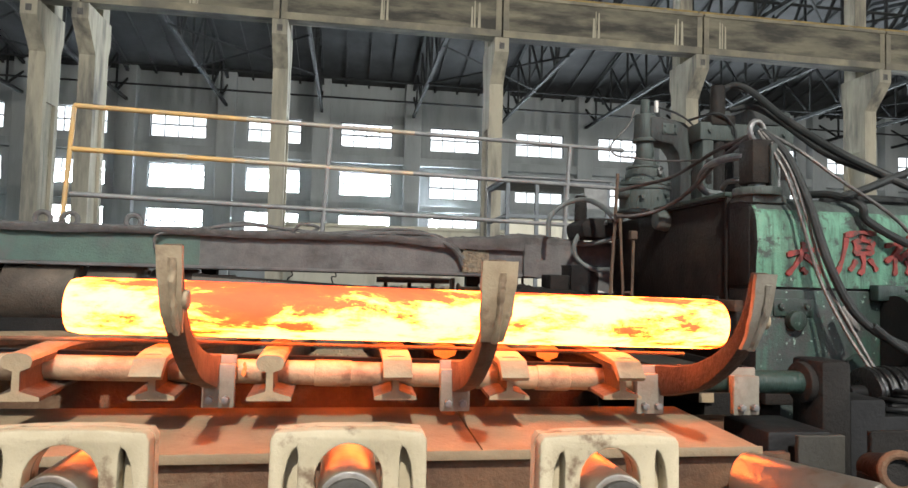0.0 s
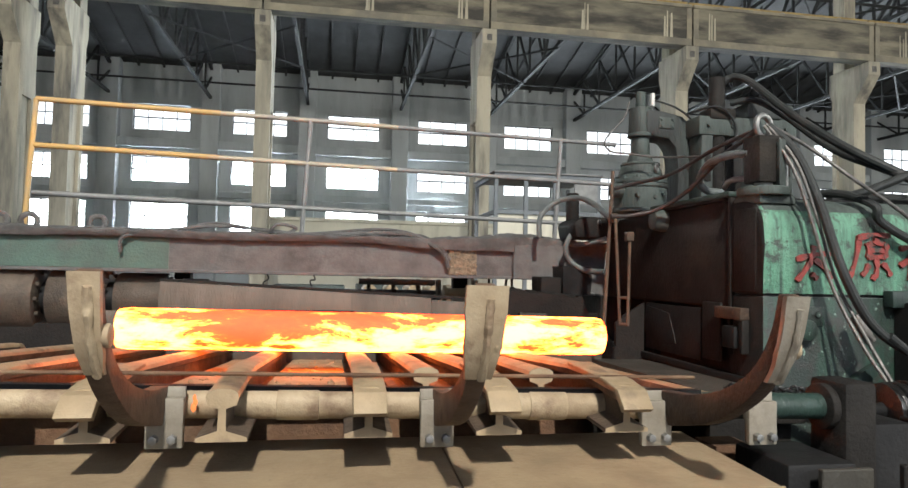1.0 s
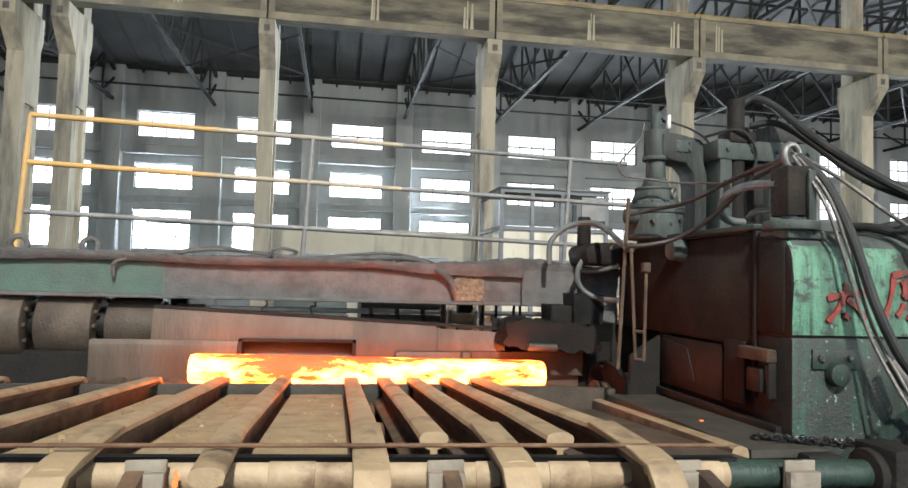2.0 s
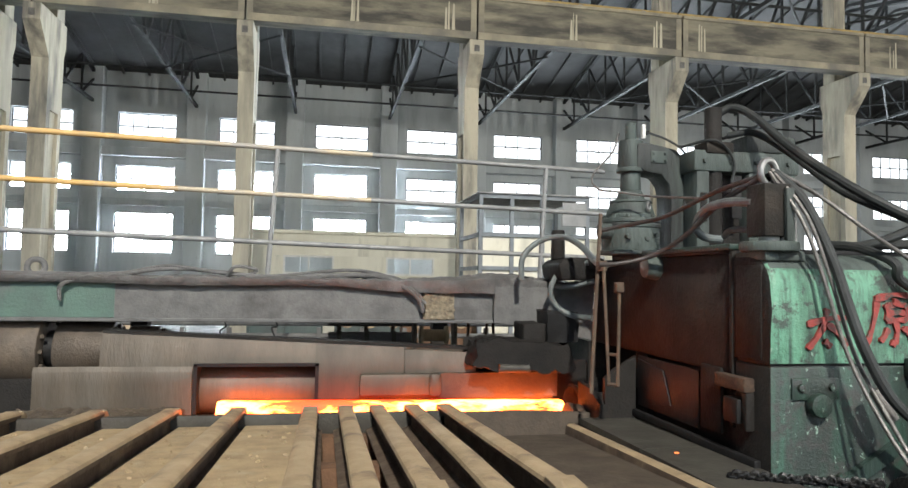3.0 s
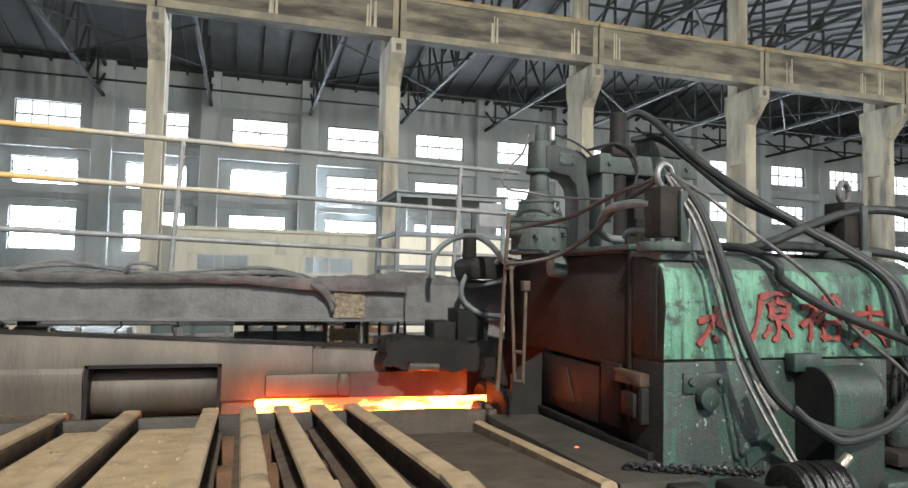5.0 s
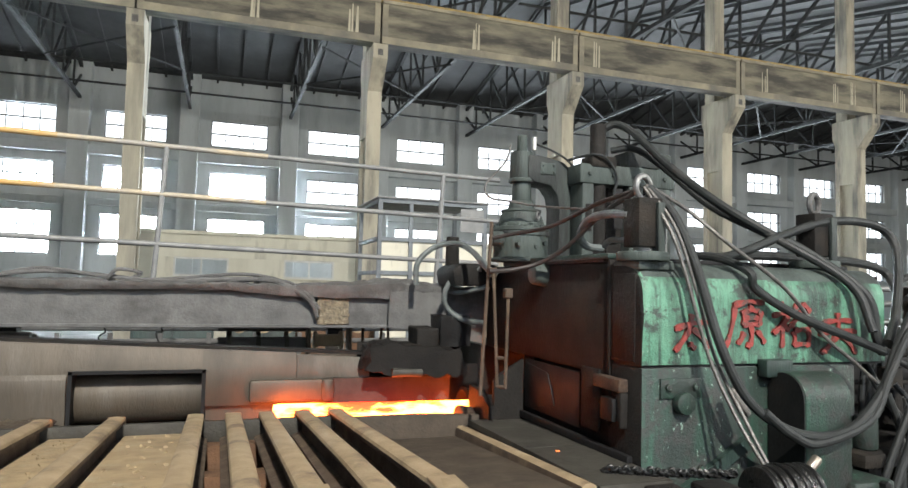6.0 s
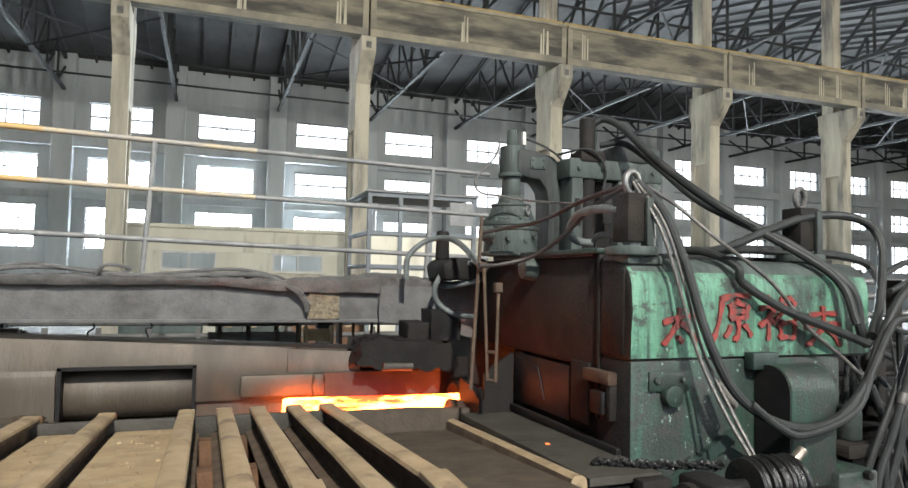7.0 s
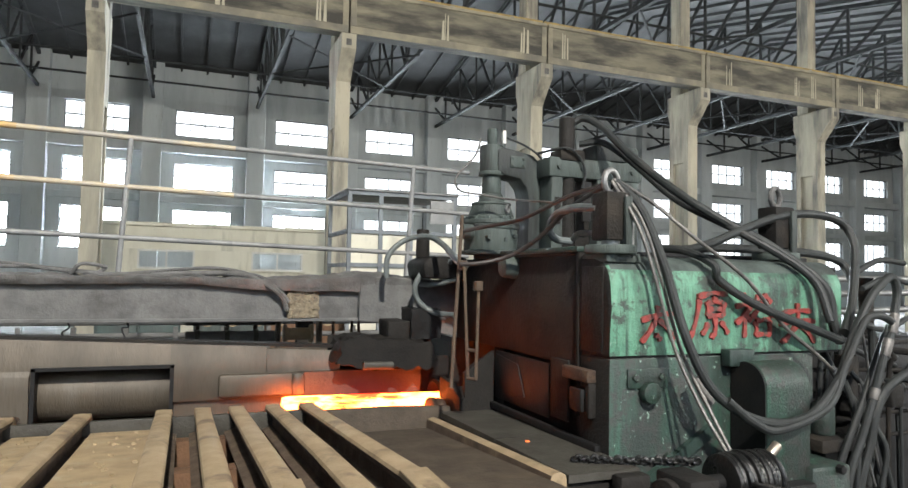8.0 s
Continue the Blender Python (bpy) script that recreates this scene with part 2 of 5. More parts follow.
def hot_mat():
    """Steel at rolling heat: orange, with yellow-white patches and darker flakes of scale."""
    m = bpy.data.materials.new("glowing_steel")
    m.use_nodes = True
    N, L = m.node_tree.nodes, m.node_tree.links
    b = N["Principled BSDF"]
    b.inputs["Base Color"].default_value = (0.2, 0.08, 0.04, 1)
    b.inputs["Roughness"].default_value = 0.8
    tc, mp = N.new("ShaderNodeTexCoord"), N.new("ShaderNodeMapping")
    mp.inputs["Scale"].default_value = (0.55, 1.6, 1.6)
    L.new(tc.outputs["Object"], mp.inputs["Vector"])
    n = N.new("ShaderNodeTexNoise")
    n.inputs["Scale"].default_value, n.inputs["Detail"].default_value, n.inputs["Roughness"].default_value = 4.6, 8, 0.70
    n.inputs["Distortion"].default_value = 0.25
    L.new(mp.outputs["Vector"], n.inputs["Vector"])
    # one flank, where the scale has come off, is hotter
    xyz, hot = N.new("ShaderNodeSeparateXYZ"), N.new("ShaderNodeMath")
    hot.operation, hot.inputs[1].default_value = "MULTIPLY_ADD", -0.75
    L.new(tc.outputs["Object"], xyz.inputs["Vector"])
    L.new(xyz.outputs["Z"], hot.inputs[0])
    L.new(n.outputs["Fac"], hot.inputs[2])
    r = N.new("ShaderNodeValToRGB")
    e = r.color_ramp.elements
    e[0].position, e[0].color = 0.28, (0.8, 0.022, 0.002, 1)
    e[1].position, e[1].color = 0.58, (1.0, 0.17, 0.030, 1)
    for p, c in ((0.40, (1.0, 0.034, 0.003, 1)), (0.45, (1.0, 0.052, 0.004, 1)), (0.475, (1.0, 0.12, 0.010, 1)), (0.51, (1.0, 0.155, 0.020, 1))):
        x = e.new(p)
        x.color = c
    L.new(hot.outputs[0], r.inputs["Fac"])
    L.new(r.outputs["Color"], b.inputs["Emission Color"])
    s = N.new("ShaderNodeMapRange")
    s.inputs["From Min"].default_value, s.inputs["From Max"].default_value = 0.45, 0.54
    s.inputs["To Min"].default_value, s.inputs["To Max"].default_value = 0.85 * HEAT, 5.4 * HEAT
    L.new(hot.outputs[0], s.inputs["Value"])
    L.new(s.outputs["Result"], b.inputs["Emission Strength"])
    return m


M["hot"] = hot_mat()
M["skyglow"] = bpy.data.materials.new("hazy_sky")
M["skyglow"].use_nodes = True
_b = M["skyglow"].node_tree.nodes["Principled BSDF"]
_b.inputs["Base Color"].default_value = (0.1, 0.1, 0.1, 1)
_b.inputs["Emission Color"].default_value, _b.inputs["Emission Strength"].default_value = (0.93, 0.97, 1.0, 1), 1.35
M["hotdim"] = mat("cooling_scale", (0.25, 0.06, 0.03), (0.18, 0.04, 0.02), 0.9)
_b = M["hotdim"].node_tree.nodes["Principled BSDF"]
_b.inputs["Emission Color"].default_value, _b.inputs["Emission Strength"].default_value = (1.0, 0.22, 0.05, 1), 0.8

# ---- mesh helpers ----
ORIGIN = {}


def thing(name, at, label, category, group="", kind=""):
    ob = new(name)
    ob.empty_display_size = 0.05
    ob.location = at
    ORIGIN[ob] = Vector(at)
    return tagged(ob, label, category, group, kind)


def finish(name, bm, material, angle=35):
    bmesh.ops.recalc_face_normals(bm, faces=bm.faces)
    me = bpy.data.meshes.new(name)
    bm.to_mesh(me)
    bm.free()
    me.materials.append(M[material])
    me.shade_smooth()
    me.set_sharp_from_angle(angle=radians(angle))
    return me


def part(name, bm, material, parent, label=""):
    """Links bm, given in world metres, as one mesh under a thing or a part."""
    o = ORIGIN[parent]
    bmesh.ops.translate(bm, verts=bm.verts, vec=-o)
    ob = new(name, finish(name, bm, material))
    ob.parent = parent
    ORIGIN[ob] = o
    return tagged(ob, label)


def solo(name, bm, material, label, category="", group="", kind="", at=None):
    """A thing of one mesh, with its origin at its base."""
    if at is None:
        xs = [v.co for v in bm.verts]
        at = Vector((sum(v.x for v in xs) / len(xs), sum(v.y for v in xs) / len(xs), min(v.z for v in xs)))
    at = Vector(at)
    bmesh.ops.translate(bm, verts=bm.verts, vec=-at)
    ob = new(name, finish(name, bm, material))
    ob.location = at
    ORIGIN[ob] = at
    return tagged(ob, label, category, group, kind)


def box(x0, x1, y0, y1, z0, z1, bev=0.0, seg=2, bm=None):
    bm = bm or bmesh.new()
    b2 = bmesh.new()
    bmesh.ops.create_cube(b2, size=1, matrix=Matrix.Translation(((x0 + x1) / 2, (y0 + y1) / 2, (z0 + z1) / 2)) @ Matrix.Diagonal((x1 - x0, y1 - y0, z1 - z0, 1)))
    if bev:
        bmesh.ops.bevel(b2, geom=b2.edges, offset=bev, segments=seg, profile=0.5, affect="EDGES")
    return merge(bm, b2)


def merge(bm, b2):
    tmp = bpy.data.meshes.new("tmp")
    b2.to_mesh(tmp)
    b2.free()
    bm.from_mesh(tmp)
    bpy.data.meshes.remove(tmp)
    return bm


def cyl(p, q, r, r2=None, seg=24, bm=None, bev=0.0):
    bm = bm or bmesh.new()
    p, q = Vector(p), Vector(q)
    b2 = bmesh.new()
    m = Matrix.Translation((p + q) / 2) @ (q - p).to_track_quat("Z", "Y").to_matrix().to_4x4()
    bmesh.ops.create_cone(b2, cap_ends=True, segments=seg, radius1=r, radius2=r if r2 is None else r2, depth=(q - p).length, matrix=m)
    if bev:
        bmesh.ops.bevel(b2, geom=[e for e in b2.edges if any(len(f.verts) > 4 for f in e.link_faces)], offset=bev, segments=2, profile=0.5, affect="EDGES")
    return merge(bm, b2)


def smooth_path(pts, n=6):
    """Points of a smooth curve through pts."""
    pts = [Vector(p) for p in pts]
    if len(pts) < 3:
        return pts
    ext = [pts[0] * 2 - pts[1]] + pts + [pts[-1] * 2 - pts[-2]]
    out = []
    for i in range(1, len(ext) - 2):
        a, b, c, d = ext[i - 1:i + 3]
        for k in range(n):
            t = k / n
            out.append(0.5 * ((2 * b) + (c - a) * t + (2 * a - 5 * b + 4 * c - d) * t * t + (3 * b - a - 3 * c + d) * t ** 3))
    return out + [pts[-1]]


def tube(pts, r, seg=10, n=6, bm=None):
    bm = bm or bmesh.new()
    path = smooth_path(pts, n)
    up = Vector((0.13, 0.21, 0.97))
    rings = []
    for i, p in enumerate(path):
        d = (path[min(i + 1, len(path) - 1)] - path[max(i - 1, 0)]).normalized()
        side = d.cross(up)
        side = side.normalized() if side.length > 1e-4 else Vector((1, 0, 0))
        up = side.cross(d).normalized()
        rings.append([bm.verts.new(p + r * (math.cos(a) * side + math.sin(a) * up)) for a in (2 * math.pi * k / seg for k in range(seg))])
    for a, b in zip(rings, rings[1:]):
        for k in range(seg):
            bm.faces.new((a[k], a[(k + 1) % seg], b[(k + 1) % seg], b[k]))
    bm.faces.new(rings[0][::-1])
    bm.faces.new(rings[-1])
    return bm


def prism(profile, axis, a, b, bm=None, bev=0.0):
    """Extrudes a profile: axis x takes (y, z) pairs, y takes (x, z), z takes (x, y)."""
    bm = bm or bmesh.new()
    b2 = bmesh.new()
    put = {"x": lambda u, v, w: (w, u, v), "y": lambda u, v, w: (u, w, v), "z": lambda u, v, w: (u, v, w)}[axis]
    lo = [b2.verts.new(put(u, v, a)) for u, v in profile]
    hi = [b2.verts.new(put(u, v, b)) for u, v in profile]
    n = len(profile)
    b2.faces.new(lo)
    b2.faces.new(hi)
    for i in range(n):
        b2.faces.new((lo[i], lo[(i + 1) % n], hi[(i + 1) % n], hi[i]))
    if bev:
        bmesh.ops.recalc_face_normals(b2, faces=b2.faces)
        bmesh.ops.bevel(b2, geom=b2.edges, offset=bev, segments=2, profile=0.5, affect="EDGES")
    return merge(bm, b2)


def ring(center, R, r, normal, bm=None, seg=24):
    bm = bm or bmesh.new()
    c, nrm = Vector(center), Vector(normal).normalized()
    u = nrm.orthogonal().normalized()
    v = nrm.cross(u)
    rows = []
    for i in range(seg):
        a = 2 * math.pi * i / seg
        d = math.cos(a) * u + math.sin(a) * v
        rows.append([bm.verts.new(c + d * (R + r * math.cos(k * math.pi / 5)) + nrm * r * math.sin(k * math.pi / 5)) for k in range(10)])
    for i in range(seg):
        a, b = rows[i], rows[(i + 1) % seg]
        for k in range(10):
            bm.faces.new((a[k], a[(k + 1) % 10], b[(k + 1) % 10], b[k]))
    return bm


def rough_top(x0, x1, y0, y1, z, nx, ny, amp, seed=0.0, bm=None):
    """A lumpy sheet with closed sides, for dust and debris."""
    bm = bm or bmesh.new()
    g = [[bm.verts.new((x0 + (x1 - x0) * i / nx, y0 + (y1 - y0) * j / ny,
                        z + (amp * noise.fractal(Vector((x0 + i * 0.9 / 3 + seed, j * 0.7, seed)), 1.0, 2.0, 4) if 0 < j < ny and 0 < i < nx else -amp)))
          for j in range(ny + 1)] for i in range(nx + 1)]
    for i in range(nx):
        for j in range(ny):
            bm.faces.new((g[i][j], g[i + 1][j], g[i + 1][j + 1], g[i][j + 1]))
    return bm


def lumpy(bm, amp, freq, cuts=6, seed=0.0):
    """Roughens a closed form: finer faces, pushed in and out."""
    bmesh.ops.subdivide_edges(bm, edges=bm.edges, cuts=cuts, use_grid_fill=True)
    for v in bm.verts:
        p = v.co * freq + Vector((seed, seed, seed))
        v.co += amp * (noise.noise_vector(p) + 0.5 * noise.noise_vector(p * 2.7))
    return bm


# ---- the hall ----
solo("floor", box(-70, 110, -31, 28, -0.3, 0.0), "floor", "dark oily concrete factory floor", kind="structure", at=(0, 0, 0))
WY = 27.04
ROWS = ((10.50, 12.15), (7.25, 8.85), (3.40, 5.95))
bm = bmesh.new()
zs = [0.0] + [z for r in sorted(ROWS) for z in r] + [16.6]
for k in range(0, 8, 2):
    box(-70, 110, WY, WY + 0.45, zs[k], zs[k + 1], bm=bm)
wins = [(-4.75 + 6 * k, -1.30 + 6 * k) for k in range(-8, 18)]
for lo, hi in sorted(ROWS):
    xs = [-70] + [v for w in wins for v in w] + [110]
    for k in range(0, len(xs), 2):
        box(xs[k], xs[k + 1], WY, WY + 0.45, lo, hi, bm=bm)
solo("wall_north", bm, "wall_far", "grimy grey plastered far wall with three rows of windows", kind="structure", at=(0, WY, 0))


def build_window(at, w, h, rows):
    """A steel sash window: frame, glazing bars, panes."""
    x, y, z = at
    t = thing("window_1", at, "steel-framed factory window with bright daylit panes", "", kind="structure")
    bm = bmesh.new()
    for a, b, c, d in ((0, w, 0, 0.06), (0, w, h - 0.06, h), (0, 0.06, 0.06, h - 0.06), (w - 0.06, w, 0.06, h - 0.06)):
        box(x + a, x + b, y + 0.1, y + 0.2, z + c, z + d, bm=bm)
    for k in range(1, 4):
        box(x + w * k / 4 - 0.025, x + w * k / 4 + 0.025, y + 0.11, y + 0.19, z + 0.06, z + h - 0.06, bm=bm)
    for k in range(1, rows):
        th = 0.045 if rows == 2 else 0.03
        box(x + 0.06, x + w - 0.06, y + 0.12, y + 0.18, z + h * k / rows - th, z + h * k / rows + th, bm=bm)
    part("window_frame", bm, "sash", t)
    for i in range(4):
        for j in range(rows):
            p = part("pane", box(x + w * i / 4 + 0.025, x + w * (i + 1) / 4 - 0.025, y + 0.145, y + 0.155, z + h * j / rows + 0.05, z + h * (j + 1) / rows - 0.05), "glass", t)
            p.visible_shadow = False
    return t


for lo, hi in ROWS:
    first = build_window((wins[0][0], WY + 0.05, lo), 3.45, hi - lo, 3 if lo < 5 else 2)
    for a, b in wins[1:]:
        copy_thing(first, pose(a, WY + 0.05, lo))
bm = bmesh.new()
for a, b in wins[5:12:3]:
    for p, q in (((a, 10.6), (b, 12.0)), ((a, 12.0), (b, 10.6))):
        cyl((p[0], WY + 0.36, p[1]), (q[0], WY + 0.36, q[1]), 0.022, seg=6, bm=bm)
solo("window_bracing", bm, "sash", "thin crossed steel rods outside the upper windows", kind="structure")
# piers of the far wall, crane beam ledge
pier = solo("pier", box(-0.55, 0.55, WY - 0.75, WY, 0, 16.0, 0.03, 1), "wall_far", "grimy concrete wall pier between the windows", kind="structure", at=(0, WY - 0.4, 0))
for k in range(-8, 19):
    if k:
        copy_thing(pier, pose(6 * k, WY - 0.4, 0))
solo("ledge", box(-70, 110, WY - 0.6, WY - 0.002, 9.35, 9.9, 0.02, 1), "wall_far", "grey concrete ledge along the far wall", kind="structure")
solo("ledge", box(-70, 110, WY - 0.3, WY - 0.002, 6.35, 6.75, 0.02, 1), "wall_far", "grey concrete ledge along the far wall", kind="structure")

# closing walls and roof
bm = bmesh.new()
for lo, hi in ((0, 5.5), (13.5, 17)):
    box(-70, 110, -31, -30.6, lo, hi, bm=bm)
for k in range(-11, 18):
    box(6 * k - 0.7, 6 * k + 0.7, -31, -30.6, 5.5, 13.5, bm=bm)
solo("wall_south", bm, "wall_far", "grimy plastered wall with a tall window band", kind="structure", at=(0, -31, 0))
solo("wall_west", box(-70.4, -70, -31, 28, 0, 17), "wall_far", "grimy plastered end wall", kind="structure")
solo("wall_east", box(110, 110.4, -31, 28, 0, 17), "wall_far", "grimy plastered end wall", kind="structure")


bm = bmesh.new()
prism([(1.3, 14.6), (14.2, 17.6), (27.5, 14.6), (27.5, 14.9), (14.2, 17.9), (1.3, 14.9)], "x", -70, 110, bm=bm)
# roof slab ribs
for k in range(-46, 74):
    for y0, y1, z0, z1 in ((1.3, 14.2, 14.6, 17.6), (14.2, 27.4, 17.6, 14.6)):
        prism([(y0, z0), (y1, z1), (y1, z1 - 0.16), (y0, z0 - 0.16)], "x", 1.5 * k - 0.06, 1.5 * k + 0.06, bm=bm)
prism([(1.3, 15.6), (-31, 15.6), (-31, 16.0), (1.3, 16.0)], "x", -70, 110, bm=bm)
for k in range(-70, 110, 3):
    box(k - 0.07, k + 0.07, -30.5, 1.0, 15.3, 15.599, bm=bm)
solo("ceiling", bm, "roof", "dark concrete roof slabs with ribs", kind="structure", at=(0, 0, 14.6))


def truss(x):
    """A roof truss across the far bay: chords, posts and diagonals."""
    t = thing("roof_truss", (x, 14.2, 12.4), "grey steel roof truss spanning the bay", "truss", "roof trusses")
    bm = bmesh.new()

    def bar(p, q, s):
        nonlocal bm
        p, q = Vector((x, *p)), Vector((x, *q))
        m = Matrix.Translation((p + q) / 2) @ (q - p).to_track_quat("Z", "X").to_matrix().to_4x4() @ Matrix.Diagonal((s, s, (q - p).length, 1))
        bmesh.ops.create_cube(bm, size=1, matrix=m)
    bar((1.6, 12.6), (26.9, 12.6), 0.17)
    bar((1.6, 14.3), (14.2, 17.2), 0.18)
    bar((14.2, 17.2), (26.9, 14.3), 0.18)
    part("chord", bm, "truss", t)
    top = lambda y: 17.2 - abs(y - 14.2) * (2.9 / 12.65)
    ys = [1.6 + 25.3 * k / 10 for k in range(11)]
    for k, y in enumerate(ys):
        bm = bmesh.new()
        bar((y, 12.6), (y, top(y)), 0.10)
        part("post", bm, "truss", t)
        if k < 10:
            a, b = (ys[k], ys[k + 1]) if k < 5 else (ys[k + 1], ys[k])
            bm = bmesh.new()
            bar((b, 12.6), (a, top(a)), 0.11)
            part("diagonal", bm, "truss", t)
    return t


first = truss(0.0)
for k in range(-8, 19):
    if k:
        copy_thing(first, pose(6 * k, 14.2, 12.4))
# wind bracing between the trusses
bm = bmesh.new()
for k in range(-6, 16, 2):
    for y in (3.5, 12.0):
        for a, b in (((6 * k, y, 12.5), (6 * k + 6, y + 6, 12.5)), ((6 * k + 6, y, 12.5), (6 * k, y + 6, 12.5))):
            cyl(a, b, 0.05, seg=6, bm=bm)
for y in (5, 9.5, 19, 23):
    cyl((-60, y, 12.7), (105, y, 12.7), 0.06, seg=6, bm=bm)
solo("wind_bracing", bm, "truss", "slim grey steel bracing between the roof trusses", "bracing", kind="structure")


def column(x):
    """Precast column with a recessed web, corbels to both sides and a slimmer upper shaft."""
    t = thing("column", (x, 1.2, 0), "weathered concrete column with corbels under the crane girder", "column", "hall columns", "structure")
    y0, y1 = 0.62, 1.55
    prism_pts = [(y0, 0), (y0, 7.45), (0.02, 8.2), (0.02, 8.60), (y1 + 0.12, 8.60), (y1 + 0.12, 8.0), (y1, 7.7), (y1, 0)]
    bm = prism(prism_pts, "x", x - 0.12, x + 0.12)
    for s in (-1, 1):
        a, b = sorted((x + s * 0.1195, x + s * 0.2))
        for lo, hi in ((y0, y0 + 0.2), (y1 - 0.2, y1)):
            prism([(lo, 0), (lo, 6.2), (hi, 6.2), (hi, 0)], "x", a, b, bm=bm)
        prism([(y0, 6.2), (y0, 7.45), (0.02, 8.2), (0.02, 8.599), (y1 + 0.12, 8.599), (y1 + 0.12, 8.0), (y1, 7.7), (y1, 6.2)], "x", a, b, bm=bm)
    part("shaft", bm, "concrete", t)
    part("upper_shaft", box(x - 0.2, x + 0.2, 1.0, 1.5, 8.602, 15.2, 0.01, 1), "concrete", t)
    bm = box(x - 0.07, x + 0.07, 0.006, 0.019, 8.28, 8.45)
    part("marker_plate", bm, "soot", t)
    return t


first = column(0.0)
# an expansion joint parts the row: two columns stand close together there
for x in [6.0 * k for k in range(-1, 18) if k] + [-10.9] + [-12.1 - 6 * k for k in range(7)]:
    copy_thing(first, pose(x, 1.2, 0))


def girder(x, length=6.0, runs=(0.5, 3.9, 4.75)):
    """One bay of crane girder: web panel recessed between flanges and end stiffeners."""
    t = thing("crane_girder", (x, 0.3, 8.6), "stained concrete crane girder with lime runs", "girder", "crane girders", "structure")
    a, b = x + 0.025, x + length - 0.025
    part("web", box(a, b, 0.016, 0.42, 8.604, 9.70), "girder_web", t, "girder web streaked with soot")
    part("top_flange", box(a, b, -0.03, 0.62, 9.70, 9.80, 0.015, 1), "girder", t)
    part("bottom_flange", box(a, b, 0.0, 0.0155, 8.604, 8.80, 0.006, 1), "girder", t)
    for u, v in ((a, a + 0.16), (b - 0.16, b)):
        part("stiffener", box(u, v, 0.0, 0.0155, 8.802, 9.698, 0.006, 1), "girder", t)
    bm = bmesh.new()
    rnd = random.Random(int(10 * x) + len(runs))
    for u in runs:
        for k in range(3):
            w = rnd.uniform(0.03, 0.09)
            q = u + 0.09 * k + rnd.uniform(-0.02, 0.02)
            top = 9.35 + 0.3 * rnd.random()
            prism([(x + q, 8.81), (x + q + w, 8.81), (x + q + 0.8 * w, top), (x + q + 0.3 * w, top)], "y", 0.0120, 0.0158, bm=bm)
    part("lime_run", bm, "limewash", t, "pale lime runs down the girder face")
    bm = box(a, b, 0.16, 0.40, 9.802, 9.83)
    prism([(0.22, 9.83), (0.34, 9.83), (0.30, 9.85), (0.30, 9.93), (0.32, 9.97), (0.24, 9.97), (0.26, 9.93), (0.26, 9.85)], "x", a, b, bm=bm)
    part("crane_rail", bm, "rail_yellow", t, "dull yellowish crane rail on the girder")
    for u in (1.2, 2.9, 4.8)[:3 if length > 5.5 else 0]:
        part("rail_clip", box(x + u, x + u + 0.12, 0.08, 0.2, 9.802, 9.87, 0.01, 1), "steel", t)
    return t


# the bays differ in their lime runs
kinds = [girder(0.0, runs=(2.6, 5.1)), girder(6.0, runs=(0.5,)), girder(12.0, runs=(0.9, 4.0, 4.8)), girder(18.0, runs=(1.2, 2.1))]
for k, x in enumerate([-6.0] + [6.0 * k for k in range(4, 17)] + [-18.1 - 6 * k for k in range(7)]):
    copy_thing(kinds[k % 4], pose(x, 0.3, 8.6))
girder(-10.9, 4.9, (1.0, 2.6))
girder(-12.1, 1.2, (0.5,))

# bright overcast sky beyond the far windows
bm = box(-160, 200, 44.0, 44.1, -5, 60)
solo("backdrop", bm, "skyglow", "plain bright hazy sky beyond the windows", kind="structure")

# ---- low cream building in the far bay ----
hut = thing("office_building", (0, 8.4, 0), "low cream-plastered office building inside the hall", "building")
hw = [(-5.38, -3.55), (-1.62, 0.21), (2.2, 4.0)]
part("lower_wall", box(-6.6, 9.0, 8.0, 8.25, 0, 2.25), "cream", hut)
part("upper_wall", box(-6.6, 9.0, 8.0, 8.25, 2.93, 3.72), "cream", hut)
xs = [-6.6] + [v for w in hw for v in w] + [9.0]
for k in range(0, len(xs), 2):
    part("wall_pier", box(xs[k], xs[k + 1], 8.0, 8.25, 2.252, 2.928), "cream", hut)
part("side_wall", box(-6.6, -6.35, 8.252, 12.0, 0, 3.72), "cream", hut)
part("side_wall", box(8.75, 9.0, 8.252, 12.0, 0, 3.72), "cream", hut)
part("roof", box(-6.7, 9.1, 7.9, 12.1, 3.722, 3.86, 0.02, 1), "cream", hut)
for a, b in hw:
    bm = bmesh.new()
    for u, v, c, d in ((a, b, 2.255, 2.32), (a, b, 2.86, 2.925), (a, a + 0.06, 2.32, 2.86), (b - 0.06, b, 2.32, 2.86), ((a + b) / 2 - 0.03, (a + b) / 2 + 0.03, 2.32, 2.86)):
        box(u, v, 7.97, 8.1, c, d, bm=bm)
    wd = part("window", bm, "white", hut, "pale-framed sliding window")
    part("pane", box(a + 0.05, b - 0.05, 8.03, 8.04, 2.3, 2.88), "glass", wd)
    part("window_sill", box(a - 0.06, b + 0.06, 7.92, 8.0, 2.20, 2.25, 0.008, 1), "cream", wd)

# ---- skid bed: rails on which the billets roll ----
SLOPE = 0.0746


